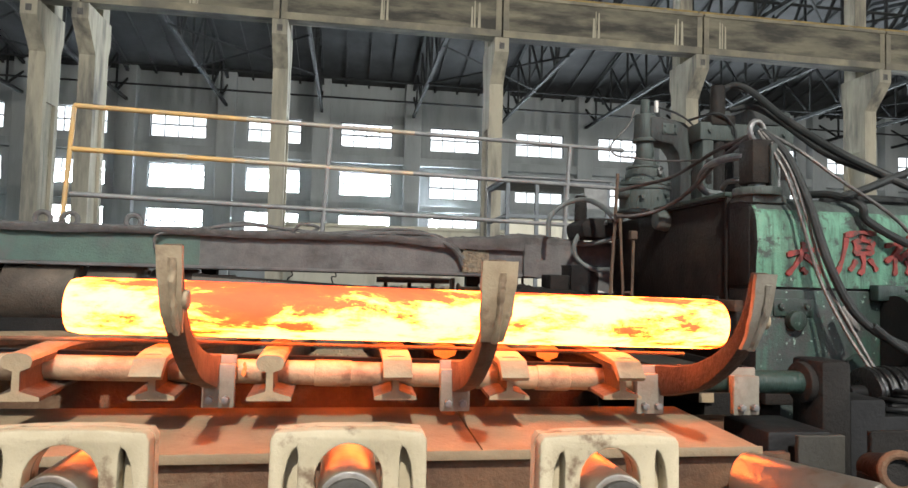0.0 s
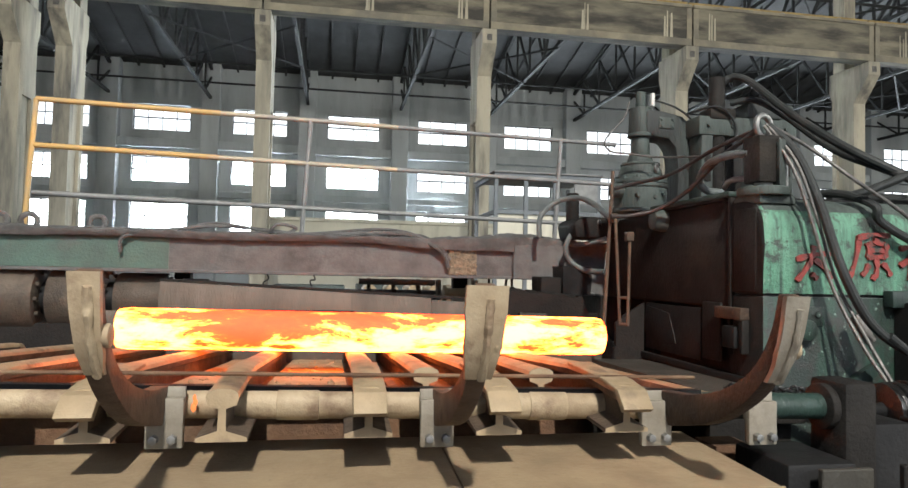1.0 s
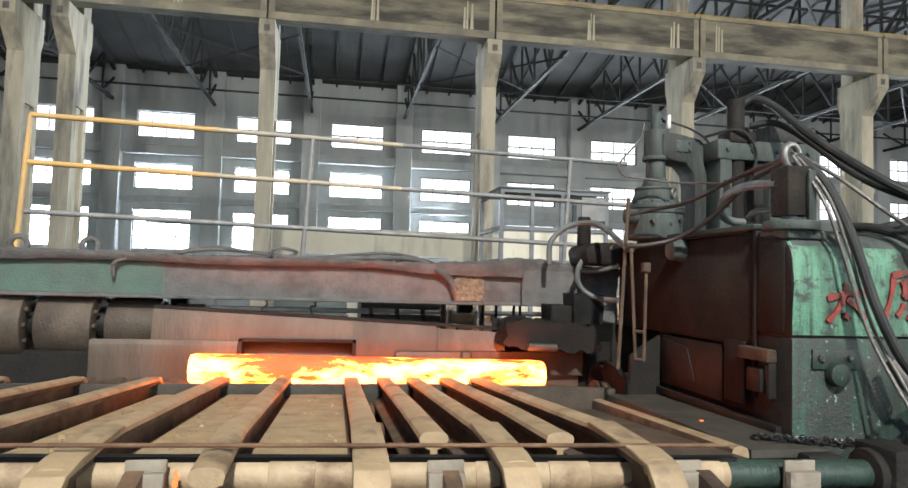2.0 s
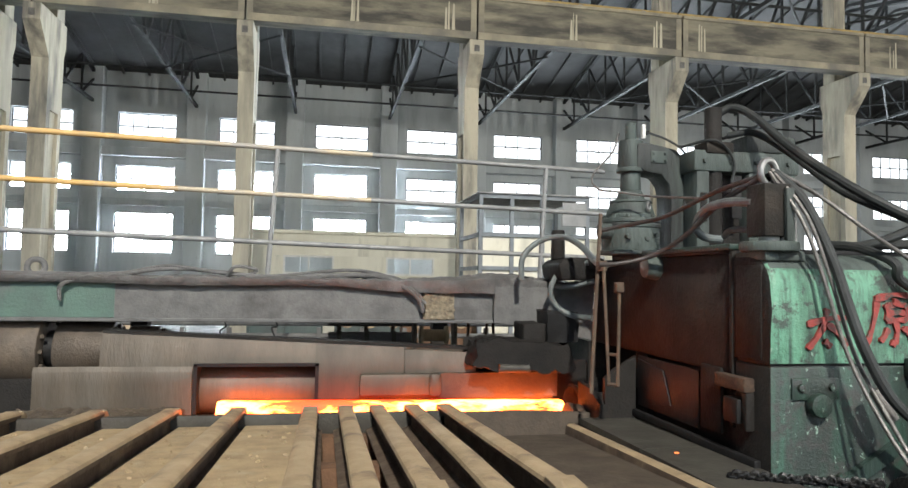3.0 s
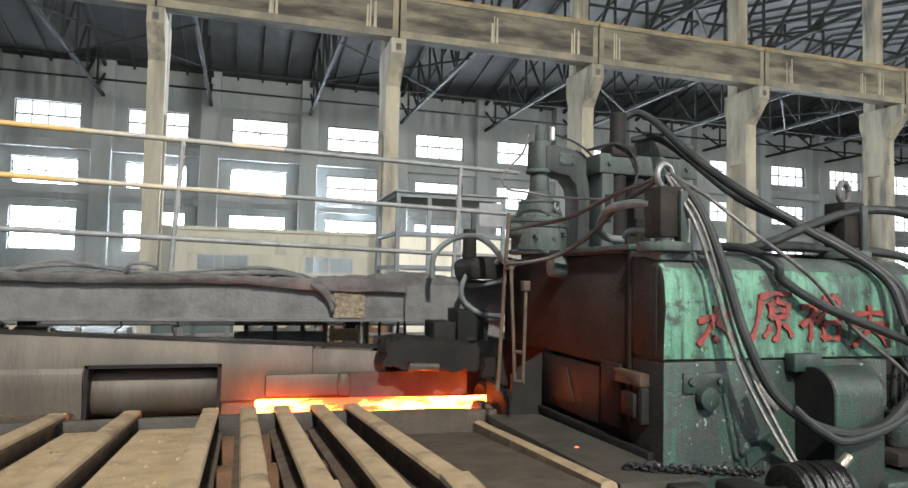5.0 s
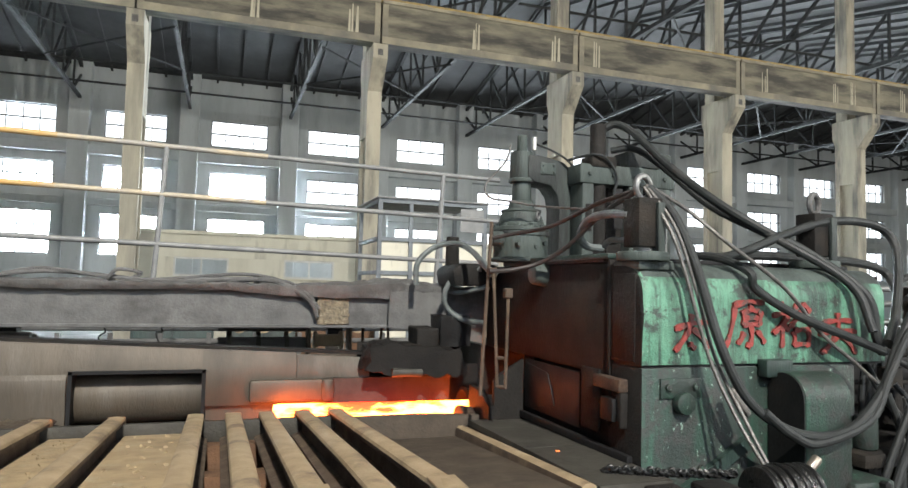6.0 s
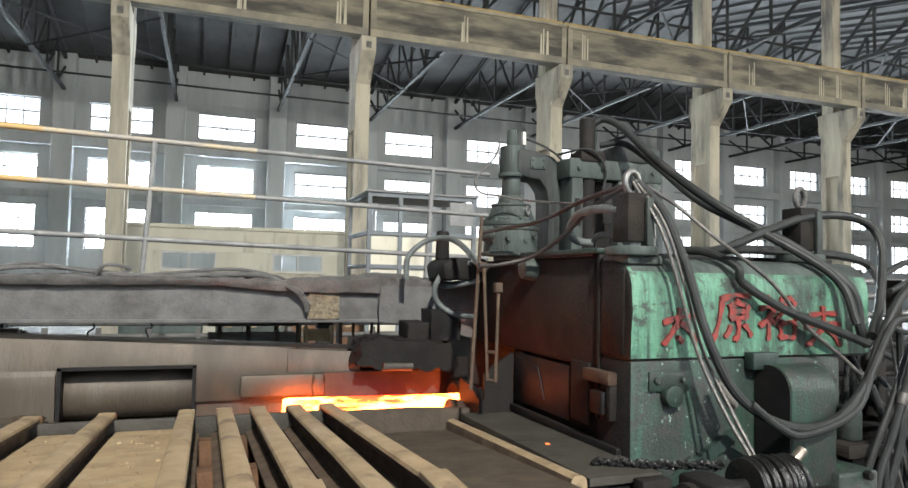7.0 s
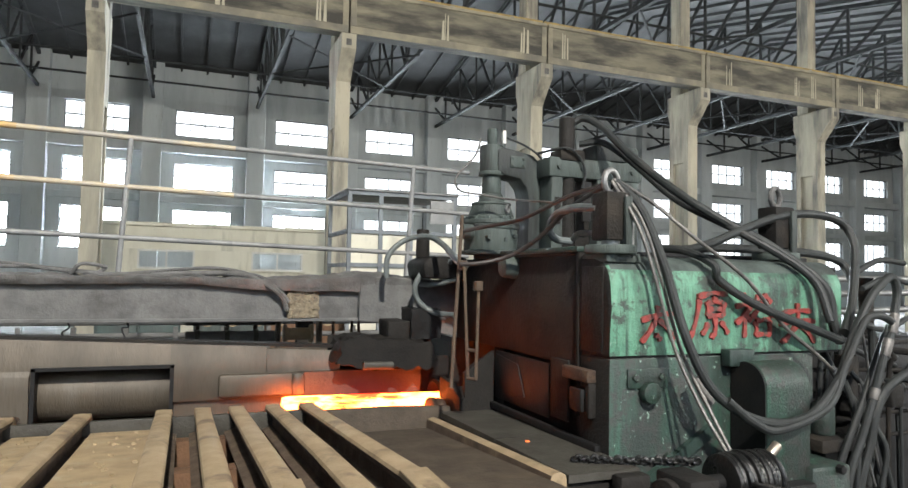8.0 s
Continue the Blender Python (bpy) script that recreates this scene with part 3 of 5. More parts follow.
def top_z(y):
    return 1.657 - SLOPE * (y + 15.859)


RAIL_X = [-5.60, -5.24, -4.88, -4.545, -4.235, -3.885, -3.71, -3.55, -3.37, -3.20]
FRONT = [-15.97, -15.97, -15.97, -15.96, -15.97, -15.96, -15.72, -15.96, -15.74, -15.96]
STRAP = (0, 1, 3, 5, 7, 9)


def skid_rail(x, front, strap=False):
    """A worn railway rail; its front end is bent down over the shaft."""
    prof = [(-0.060, 0), (0.060, 0), (0.060, 0.010), (0.010, 0.026), (0.009, 0.078), (0.034, 0.088), (0.039, 0.106), (0.035, 0.117), (0.024, 0.1235), (0.009, 0.126), (-0.009, 0.126), (-0.024, 0.1235), (-0.035, 0.117), (-0.039, 0.106), (-0.034, 0.088), (-0.009, 0.078), (-0.010, 0.026), (-0.060, 0.010)]
    ys = [-13.85, -14.6, -15.2]
    if front < -15.8:
        ys += [-15.6, -15.72, -15.82, -15.90, front]
    else:
        ys += [front]
    bm = bmesh.new()
    rows = []
    for y in ys:
        drop = max(0.0, -15.66 - y)
        z = top_z(y) - 0.125 - 0.13 * drop
        rows.append([bm.verts.new((x + u, y, z + v)) for u, v in prof])
    n = len(prof)
    for a, b in zip(rows, rows[1:]):
        for k in range(n):
            f = bm.faces.new((a[k], a[(k + 1) % n], b[(k + 1) % n], b[k]))
            # only the head is tan; web and foot take the shade-dark rusty colour
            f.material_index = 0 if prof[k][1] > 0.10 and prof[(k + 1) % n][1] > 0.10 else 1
    bm.faces.new(rows[0])
    bm.faces.new(rows[-1])
    t = thing("skid_rail", (x, -14.8, top_z(-14.8) - 0.125), "worn rail with a dusty tan running top on the skid bed", "rail", "skid rails")
    body = part("rail_body", bm, "rail", t)
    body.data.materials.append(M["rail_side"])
    if strap:
        # flat strap bent down over the rail's nose
        a = [(-15.60, top_z(-15.60) + 0.002), (-15.90, top_z(-15.90) - 0.028), (-15.99, top_z(-15.95) - 0.045), (-16.035, 1.575)]
        bm = prism(a + [(y + 0.02, z - 0.012) for y, z in a[::-1][:-1]] + [(-15.60, top_z(-15.60) - 0.008)], "x", x - 0.041, x + 0.041, bev=0.003)
        part("nose_strap", bm, "rail", t)
    z = top_z(-13.85)
    bm = prism([(-13.85, z - 0.05), (-13.85, z), (-13.825, z - 0.005), (-13.80, z - 0.016), (-13.785, z - 0.032), (-13.78, z - 0.05)], "x", x - 0.038, x + 0.038, bev=0.006)
    part("end_lip", bm, "rail", t)
    return t


for k, (x, f) in enumerate(zip(RAIL_X, FRONT)):
    skid_rail(x, f, k in STRAP)

bed = thing("skid_bed", (-3.9, -14.9, 0), "steel skid bed frame with scale-covered plates between the rails", "bed frame")


def sloped(x0, x1, y0, y1, dz, th, bm=None):
    return prism([(y0, top_z(y0) + dz), (y1, top_z(y1) + dz), (y1, top_z(y1) + dz - th), (y0, top_z(y0) + dz - th)], "x", x0, x1, bm=bm)


for a, b in ((-6.2, -5.645), (-5.555, -5.285), (-5.195, -4.925), (-4.835, -4.59), (-4.50, -4.28), (-4.19, -3.93), (-3.16, -2.557)):
    part("plate", sloped(a, b, -15.62, -13.9, -0.085 if a < -3.5 else -0.165, 0.012), "deck" if a < -3.5 else "deck_dark", bed)
for y in (-15.45, -14.7, -13.98):
    part("crossbeam", sloped(-5.6, -3.165, y - 0.06, y + 0.06, -0.129, 0.16), "rust", bed)
for x in (-5.4, -4.4, -3.4, -2.6):
    for y in (-15.45, -13.98):
        part("leg", box(x - 0.07, x + 0.07, y - 0.07, y + 0.07, 0, top_z(y) - 0.29), "rust", bed)
part("far_lip", box(-5.6, -3.14, -13.90, -13.87, 1.36, 1.478, 0.004), "deck_grey", bed)
part("far_lip", prism([(-3.135, 1.22), (-3.135, 1.468), (-2.75, 1.470), (-2.42, 1.455), (-2.42, 1.22)], "y", -13.90, -13.87), "deck_dark", bed, "dark lip of the bed")
# lumps of scale between the rails
bm = bmesh.new()
rnd = random.Random(7)
for _ in range(420):
    x, y = rnd.uniform(-5.5, -3.9), rnd.uniform(-15.5, -13.95)
    if min(abs(x - r) for r in RAIL_X) < 0.07 or -3.93 < x < -3.17:
        continue
    s = rnd.uniform(0.004, 0.013)
    z = top_z(y) - (0.085 if x < -3.5 else 0.11)
    bmesh.ops.create_cube(bm, size=s, matrix=Matrix.Translation((x, y, z + s * 0.12)) @ Euler((rnd.random(), rnd.random(), rnd.random())).to_matrix().to_4x4() @ Matrix.Diagonal((1.5, 1.1, 0.5, 1)))
solo("scale_flakes", bm, "deck", "scattered flakes of mill scale on the bed plates", "debris", kind="stuff")
# a hot flake
solo("hot_flake", box(-4.66, -4.57, -14.06, -14.04, top_z(-14.05) - 0.084, top_z(-14.05) - 0.078), "hotdim", "thin glowing red flake of scale on the bed plate", "flake")
# guide bar at the mill's side of the bed
GUIDE = [(-0.034, -0.11), (0.034, -0.11), (0.034, -0.026), (0.029, -0.010), (0.014, -0.001), (-0.014, -0.001), (-0.029, -0.010), (-0.034, -0.026)]
gb = bmesh.new()
g0, g1 = ([gb.verts.new((-2.5235 + u, y, z + v)) for u, v in GUIDE] for y, z in ((-15.25, 1.470), (-13.905, 1.403)))
for k in range(8):
    # flanks get the darker rail colour, with their shade painted in
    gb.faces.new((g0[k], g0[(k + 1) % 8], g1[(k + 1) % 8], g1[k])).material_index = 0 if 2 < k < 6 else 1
gb.faces.new(g0)
gb.faces.new(g1[::-1])
gbo = solo("guide_bar", gb, "rail", "dusty round-headed steel guide bar at the edge of the skid bed", "bar")
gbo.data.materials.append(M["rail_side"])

# shaft with the arms' clamps
sh = thing("lift_shaft", (-3.7, -15.78, 1.5), "dusty steel shaft carrying the lifting arms across the bed", "shaft")
part("tube", cyl((-5.7, -15.80, 1.585), (-2.93, -15.80, 1.5364), 0.039, seg=28), "cast", sh)
# greasy end segment, also darkened where light falls off to the right
part("tube_end", cyl((-2.93, -15.80, 1.5364), (-2.45, -15.80, 1.528), 0.039, seg=28), "green_dark", sh, "dark greasy end of the shaft, shade in its colour")
for x in (-5.05, -4.12, -3.62, -3.43, -3.06):
    z = 1.555 - (x + 4.0) * 0.0176
    part("sleeve", cyl((x, -15.80, z), (x + 0.11, -15.80, z - 0.002), 0.0425, seg=28, bev=0.004), "cast", sh)
# thin black bar drawn as the rod's shadow along the shaft
part("key_bar", prism([(-5.6, 1.618), (-2.9, 1.570), (-2.9, 1.583), (-5.6, 1.631)], "y", -15.815, -15.785), "black", sh, "black bar standing in for the shadow band along the shaft")
# bearing block, near-black because the shade here is put into its colour
bb = thing("bearing_block", (-2.42, -15.8, 1.2), "bearing block at the end of the shaft, coloured dark for shade", "bearing")
part("body", box(-2.47, -2.36, -15.88, -15.72, 1.2, 1.61, 0.015), "housing", bb)
part("flange", cyl((-2.50, -15.80, 1.529), (-2.472, -15.80, 1.529), 0.07, seg=28, bev=0.006), "housing", bb)
part("base", box(-2.48, -2.33, -15.93, -15.68, 0.0, 1.199), "black", bb)


def arm(x, z0, broad=0.027, web="arm", face_mat="cast"):
    """A hooked lifting arm: clamp plate with bolts, curved web, rib and worn tip. Its origin is on the shaft."""
    t = thing("transfer_hook", (x, -15.80, z0), "hooked cast-steel transfer hook with a worn scaly face", "hook", "transfer hooks")
    o = Vector((x, -15.80, z0))
    inner = [(-0.05, 0.06), (-0.20, 0.075), (-0.36, 0.115), (-0.48, 0.18), (-0.545, 0.265), (-0.575, 0.355)]
    outer = [(-0.600, 0.35), (-0.575, 0.25), (-0.522, 0.16), (-0.43, 0.085), (-0.30, 0.02), (-0.10, -0.03)]
    si = [(p.x, p.y) for p in smooth_path([(a, b, 0) for a, b in inner], 4)]
    so = [(p.x, p.y) for p in smooth_path([(a, b, 0) for a, b in outer], 4)]
    prof = [(o.y + a, o.z + b) for a, b in si + so]
    part("web", prism(prof, "x", x - 0.021, x + 0.021, bev=0.004), web, t)
    # face plate on the outer side of the upright, broad at the tip
    k = 9
    face = so[:k]
    bm = bmesh.new()
    lo, hi = [], []
    for i, (a, b) in enumerate(face):
        w = broad * (1.0 - 0.35 * (i / (k - 1)) ** 2) + 0.003 * noise.noise(Vector((x * 7, i * 0.9, 0)))
        lo.append([bm.verts.new((x + s * w, o.y + a - dy, o.z + b)) for s, dy in ((-1, 0.0), (-1, 0.014), (1, 0.014), (1, 0.0))])
    for p, q in zip(lo, lo[1:]):
        for i in range(4):
            bm.faces.new((p[i], p[(i + 1) % 4], q[(i + 1) % 4], q[i]))
    bm.faces.new(lo[0])
    bm.faces.new(lo[-1])
    part("face_plate", bm, face_mat, t, "worn scaly face plate of the hook")
    bm = tube([(x + 0.006, o.y + a - 0.015, o.z + b) for a, b in face[1:]], 0.0085, 8, 3)
    for v in bm.verts:
        v.co += 0.004 * noise.noise_vector(v.co * 60)
    part("weld_bead", bm, face_mat, t, "lumpy weld bead along the face")
    part("lug", cyl((x + 0.021, o.y - 0.56, o.z + 0.235), (x + 0.034, o.y - 0.56, o.z + 0.235), 0.022, seg=16, bev=0.004), "cast", t)
    return t


def clamp(x, z0):
    t = thing("clamp_plate", (x, -15.86, z0 - 0.09), "small steel clamp plate with two bolts on the shaft", "clamp", "clamp plates")
    part("plate", box(x - 0.045, x + 0.045, -15.885, -15.862, z0 - 0.09, z0 + 0.035, 0.004), "plate_steel", t)
    part("saddle", box(x - 0.045, x + 0.045, -15.862, -15.852, z0 - 0.02, z0 + 0.06, 0.003), "plate_steel", t)
    for s in (-0.022, 0.022):
        part("bolt", cyl((x + s, -15.905, z0 - 0.065), (x + s, -15.885, z0 - 0.065), 0.012, seg=6, bev=0.002), "steel", t)
    return t


ARMS = []
for x in (-4.405, -3.69, -3.03):
    z0 = 1.548 - (x + 4.0) * 0.0176
    # the right-hand hook gets a darker web: its shade is in the material
    ARMS.append((arm(x, z0, 0.042 if -3.8 < x < -3.5 else 0.027, *(("rust_dark", "plate_steel") if x > -3.2 else ())), x, z0))
for x in (-4.385, -3.70, -3.075, -2.745):
    clamp(x, 1.548 - (x + 4.0) * 0.0176)

# apron under the shaft
ap = thing("apron", (-3.9, -15.95, 1.0), "tan dusty apron plate under the shaft", "apron plate")
for a, b in ((-6.2, -3.66), (-3.655, -2.85)):
    part("panel", prism([(-15.60, 1.412), (-16.12, 1.392), (-16.12, 1.376), (-15.60, 1.396)], "x", a, b), "apron", ap)
part("lip", box(-6.2, -2.85, -16.128, -16.121, 1.372, 1.398, 0.002), "apron", ap)
part("backing", box(-6.2, -2.745, -16.10, -16.07, 0.0, 1.37), "rust", ap, "rust-red backing plate")

# ---- roller table at the front ----
def yoke(x, top):
    """A pillow yoke: throat arch, a lancet pocket to each side, and the roll's journal in the throat."""
    t = thing("roller_yoke", (x, -16.62, 0), "dusty cast yoke with an arched throat over a roller journal", "roller stand", "roller yokes")
    n = 14
    arch = [(x + 0.060 * math.cos(math.pi * k / n), top - 0.085 + 0.060 * math.sin(math.pi * k / n)) for k in range(n + 1)]
    outer = [(x + 0.146, 0.9), (x + 0.140, top - 0.018), (x + 0.132, top - 0.006), (x + 0.06, top), (x - 0.06, top), (x - 0.132, top - 0.004), (x - 0.140, top - 0.016), (x - 0.146, 0.9)]
    pocket = [(0.116, 0.9), (0.115, top - 0.09), (0.110, top - 0.058), (0.101, top - 0.036), (0.094, top - 0.030), (0.091, top - 0.045), (0.088, 0.9)]
    prof = outer + [(x - u, v) for u, v in pocket] + [(x - 0.066, 0.9)] + arch[::-1] + [(x + 0.066, 0.9)] + [(x + u, v) for u, v in pocket[::-1]]
    part("face", prism(prof, "y", -16.66, -16.622, bev=0.004), "pale_cast", t)
    part("back_plate", prism(outer + [(x - 0.062, 0.9)] + arch[::-1] + [(x + 0.062, 0.9)], "y", -16.6215, -16.595), "pale_cast", t)
    part("journal", cyl((x, -16.70, top - 0.118), (x, -16.42, top - 0.118), 0.056, seg=28, bev=0.006), "polished", t, "bright worn roller journal")
    part("journal_cap", cyl((x, -16.715, top - 0.122), (x, -16.701, top - 0.122), 0.050, seg=28, bev=0.005), "deck_grey", t)
    part("foot", box(x - 0.17, x + 0.17, -16.78, -16.45, 0, 0.899), "housing", t)
    return t


for x, top in ((-4.50, 1.576), (-4.018, 1.573), (-3.523, 1.559)):
    yoke(x, top)
rl = thing("table_roller", (-3.0, -16.35, 0), "bright worn steel roller of the roller table", "roller")
part("barrel", cyl((-2.97, -16.22, 1.335), (-2.82, -16.52, 1.335), 0.075, seg=36, bev=0.012), "polished", rl)
part("neck", cyl((-2.82, -16.52, 1.335), (-2.77, -16.62, 1.335), 0.05, seg=28), "polished", rl)
part("stand", box(-3.0, -2.85, -16.5, -16.25, 0, 1.27), "housing", rl)
pst = thing("pipe_stub", (-2.62, -16.3, 1.2), "short rusty pipe stub with an open end", "pipe")
part("rim", ring((-2.62, -16.36, 1.385), 0.045, 0.012, (-0.4, -1, 0.2)), "rust", pst)
part("barrel", cyl((-2.615, -16.35, 1.385), (-2.56, -16.20, 1.35), 0.045, seg=20), "housing", pst)
part("stem", box(-2.63, -2.56, -16.30, -16.22, 0.9, 1.35), "housing", pst)
# base and second plate are near-black to hold this corner's shade
jb = thing("junction_frame", (-2.45, -16.2, 0), "dark steel frame with folded grey plates beside the roller", "frame")
part("plate", box(-2.66, -2.50, -16.02, -16.00, 1.20, 1.40, 0.003, 1), "deck_grey", jb)
part("plate", box(-2.48, -2.20, -16.10, -16.08, 1.15, 1.43, 0.003, 1), "housing", jb)
part("base", box(-2.74, -1.9, -16.3, -15.98, 0, 1.15), "black", jb)

# a thin rod across the bed, an ember at a clamp, dark coils beside the bearing
solo("rod", cyl((-5.9, -15.86, 1.668), (-2.95, -15.86, 1.628), 0.0055, seg=8), "rust", "thin rusty rod lying across the skid rails", "rod")
bm = bmesh.new()
rnd = random.Random(3)
for k in range(3):
    bmesh.ops.create_icosphere(bm, subdivisions=1, radius=0.011 - 0.002 * k, matrix=Matrix.Translation((-4.315 + rnd.uniform(-0.006, 0.006), -15.875, 1.565 + 0.012 * k)) @ Matrix.Diagonal((0.7, 0.5, 1.2, 1)))
solo("ember", bm, "hotdim", "small glowing ember of scale caught beside a clamp", "ember")
co = thing("cable_coil", (-1.95, -15.62, 1.2), "coil of dark greasy cable on a block beside the bearing", "cable coil")
for k in range(3):
    part("loop", ring((-1.95 + 0.05 * k, -15.62, 1.405 + 0.022 * k), 0.10 - 0.008 * k, 0.011, (0.1 * k, 0.1, 1)), "black", co)
part("block", box(-2.14, -1.72, -15.72, -15.52, 0.0, 1.395, 0.01), "black", co)
part("block", box(-2.30, -2.16, -15.80, -15.55, 0.0, 1.47, 0.012), "black", co)
part("block", box(-2.72, -2.50, -15.96, -15.70, 0.0, 1.40, 0.012), "black", co)

# ---- trough and guard behind the bed ----
CX_SHIELD = -2.17
tr = thing("inlet_trough", (-3.9, -13.4, 0), "heat-tinted inlet trough with a long guard plate", "trough")
GY = -13.33
GX1, GT, GB = -2.93, 1.79, 1.455
w0, w1, wt, wb = -4.512, -3.872, 1.645, 1.38


def guard_panel(a, b, lo, hi):
    n = 8
    prof = []
    for k in range(n + 1):
        z = lo + (hi - lo) * k / n
        bulge = 0.05 * math.sin(math.pi * (z - 1.35) / 0.48)
        prof.append((GY - bulge, z))
    prof += [(y + 0.014, z) for y, z in prof[::-1]]
    bm = prism(prof, "x", a, b)
    for v in bm.verts:
        v.co.z -= 0.047 * (v.co.x + 4.25) * min(1.0, max(0.0, (v.co.z - 1.62) / 0.15))
    part("guard_panel", bm, "guard", tr)


guard_panel(-5.02, w0, GB - 0.06, GT)
part("end_plate", lumpy(prism([(GY - 0.065, 1.36), (GY - 0.072, 1.62), (GY - 0.06, 1.65), (GY - 0.045, 1.62), (GY - 0.045, 1.36)], "x", -5.34, w0 - 0.024), 0.004, 10, 3), "guard", tr, "dented plate smeared with scale dust")
guard_panel(w0, w1, wt, GT)
guard_panel(w1, -3.36, GB, GT)
guard_panel(-3.356, GX1, GB, GT - 0.012)
part("edge_strip", prism([(-5.02, GT + 0.037), (GX1, GT - 0.061), (GX1, GT - 0.045), (-5.02, GT + 0.053)], "y", GY - 0.006, GY + 0.12), "housing", tr)
part("roll", cyl((-4.56, GY + 0.17, 1.50), (-3.84, GY + 0.17, 1.50), 0.15, seg=40, bev=0.01), "guard", tr, "dull grey roll behind the cut-out")
bm = box(w0 - 0.02, w0, GY - 0.06, GY + 0.10, wb, wt + 0.015)
box(w1, w1 + 0.02, GY - 0.06, GY + 0.10, wb, wt + 0.015, bm=bm)
box(w0 - 0.02, w1 + 0.02, GY - 0.06, GY + 0.10, wt, wt + 0.018, bm=bm)
part("cutout_frame", bm, "black", tr)
part("bed", prism([(-13.86, 1.30), (-13.76, 1.305), (-13.54, 1.30), (-13.40, 1.30), (-13.28, 1.30), (-13.28, 1.15), (-13.86, 1.15)], "x", -5.6, -2.25), "guard", tr)
part("base", box(-5.6, -2.25, -13.80, -13.28, 0, 1.15), "housing", tr)
part("liner", box(-3.62, -3.18, GY - 0.075, GY - 0.02, 1.47, 1.60, 0.02), "guard", tr)
part("liner", prism([(GY - 0.05, 1.455), (GY - 0.062, 1.60), (GY - 0.04, 1.605), (GY - 0.03, 1.455)], "x", -3.175, -2.42), "deck_grey", tr)
part("back_liner", box(w1 + 0.024, GX1 + 0.5, GY - 0.004, GY + 0.012, 1.151, 1.53), "guard", tr)
part("rear_plate", box(-5.6, -2.3, GY + 0.34, GY + 0.36, 0.6, 1.70), "deck_dark", tr)
part("roll_bearing", lumpy(box(-3.22, -3.14, GY - 0.10, GY - 0.02, 1.465, 1.605, 0.03), 0.004, 30, 1), "guard", tr)
part("debris_shelf", rough_top(-5.4, -4.56, -13.78, GY - 0.09, 1.435, 60, 16, 0.022, 3.0), "deck_dark", tr)

fn = thing("inlet_funnel", (-2.45, -13.45, 1.2), "scorched inlet funnel guiding the billet into the mill", "funnel")
bm = bmesh.new()
n = 28
for (xa, ra, xb, rb) in ((-2.36, 0.16, -2.22, 0.105), (-2.22, 0.105, -1.9, 0.105)):
    cyl((xa, -13.485, 1.385), (xb, -13.485, 1.385), ra, rb, seg=n, bm=bm)
bmesh.ops.delete(bm, geom=[f for f in bm.faces if len(f.verts) > 4], context="FACES_ONLY")
bmesh.ops.solidify(bm, geom=bm.faces, thickness=0.02)
part("cone", bm, "housing", fn)
part("hood", lumpy(prism([(-2.99, 1.66), (-2.96, 1.79), (-2.88, 1.815), (-2.42, 1.78), (-2.36, 1.62), (-2.80, 1.625)], "y", -13.56, -13.26), 0.024, 15, 9), "housing", fn, "crusted dark hood over the billet's entry")
part("hood_roll", lumpy(cyl((-2.84, -13.58, 1.652), (-2.66, -13.58, 1.648), 0.024, seg=14), 0.006, 25, 2), "deck_grey", fn, "worn round bar under the hood")
part("hanger_block", lumpy(box(-2.66, -2.52, -13.46, -13.24, 1.76, 1.90, 0.012), 0.006, 14, 2), "housing", fn)
part("rear_shield", box(-2.98, -2.30, -13.24, -13.225, 1.2, 1.80), "housing", fn)
part("roll_end", cyl((-2.47, -13.70, 1.36), (-2.38, -13.70, 1.36), 0.115, 0.10, seg=28, bev=0.012), "rust_dark", fn, "round scorched end of the guide roll")
# two plates added to keep the billet's red light off the mill's side
part("side_shield", lumpy(prism([(-13.93, 1.25), (-13.93, 1.50), (-13.80, 1.56), (-13.62, 1.58), (-13.62, 1.25)], "x", -2.375, -2.345), 0.005, 14, 6), "housing", fn)
part("side_shield", lumpy(prism([(-2.345, 1.30), (-2.345, 1.64), (-2.30, 1.68), (CX_SHIELD, 1.76), (CX_SHIELD, 1.30)], "y", -13.93, -13.90), 0.004, 14, 4), "housing", fn)
part("cheek", prism([(-2.62, 1.20), (-2.62, 1.55), (-2.40, 1.66), (-2.2, 1.66), (-2.2, 1.20)], "y", -13.30, -13.26), "housing", fn)
part("crust_skirt", lumpy(prism([(-2.78, 1.885), (-2.50, 1.87), (-2.12, 1.78), (-2.12, 2.12), (-2.78, 2.11)], "y", -13.215, -13.17), 0.010, 11, 7), "beam", fn, "sooty crust hanging at the beam's end")
part("hanger", lumpy(box(-2.50, -2.30, -13.42, -13.20, 1.78, 1.97), 0.012, 12, 5), "black", fn)

# ---- beam over the trough, with dust, hoses and the mortar patch ----
bmn = thing("beam", (-4.5, -13.0, 1.88), "long soot-covered steel beam above the trough", "beam")
BX0, BX1 = -8.5, -2.12
part("web", box(BX0, BX1, -13.15, -13.12, 1.90, 2.10), "beam", bmn)
part("top_flange", box(BX0, BX1, -13.19, -12.90, 2.10, 2.125, 0.004, 1), "beam", bmn)
part("bottom_flange", box(BX0, BX1, -13.165, -12.90, 1.878, 1.90, 0.004, 1), "beam", bmn)
part("back_web", box(BX0, BX1, -12.93, -12.90, 1.90, 2.10), "beam", bmn)
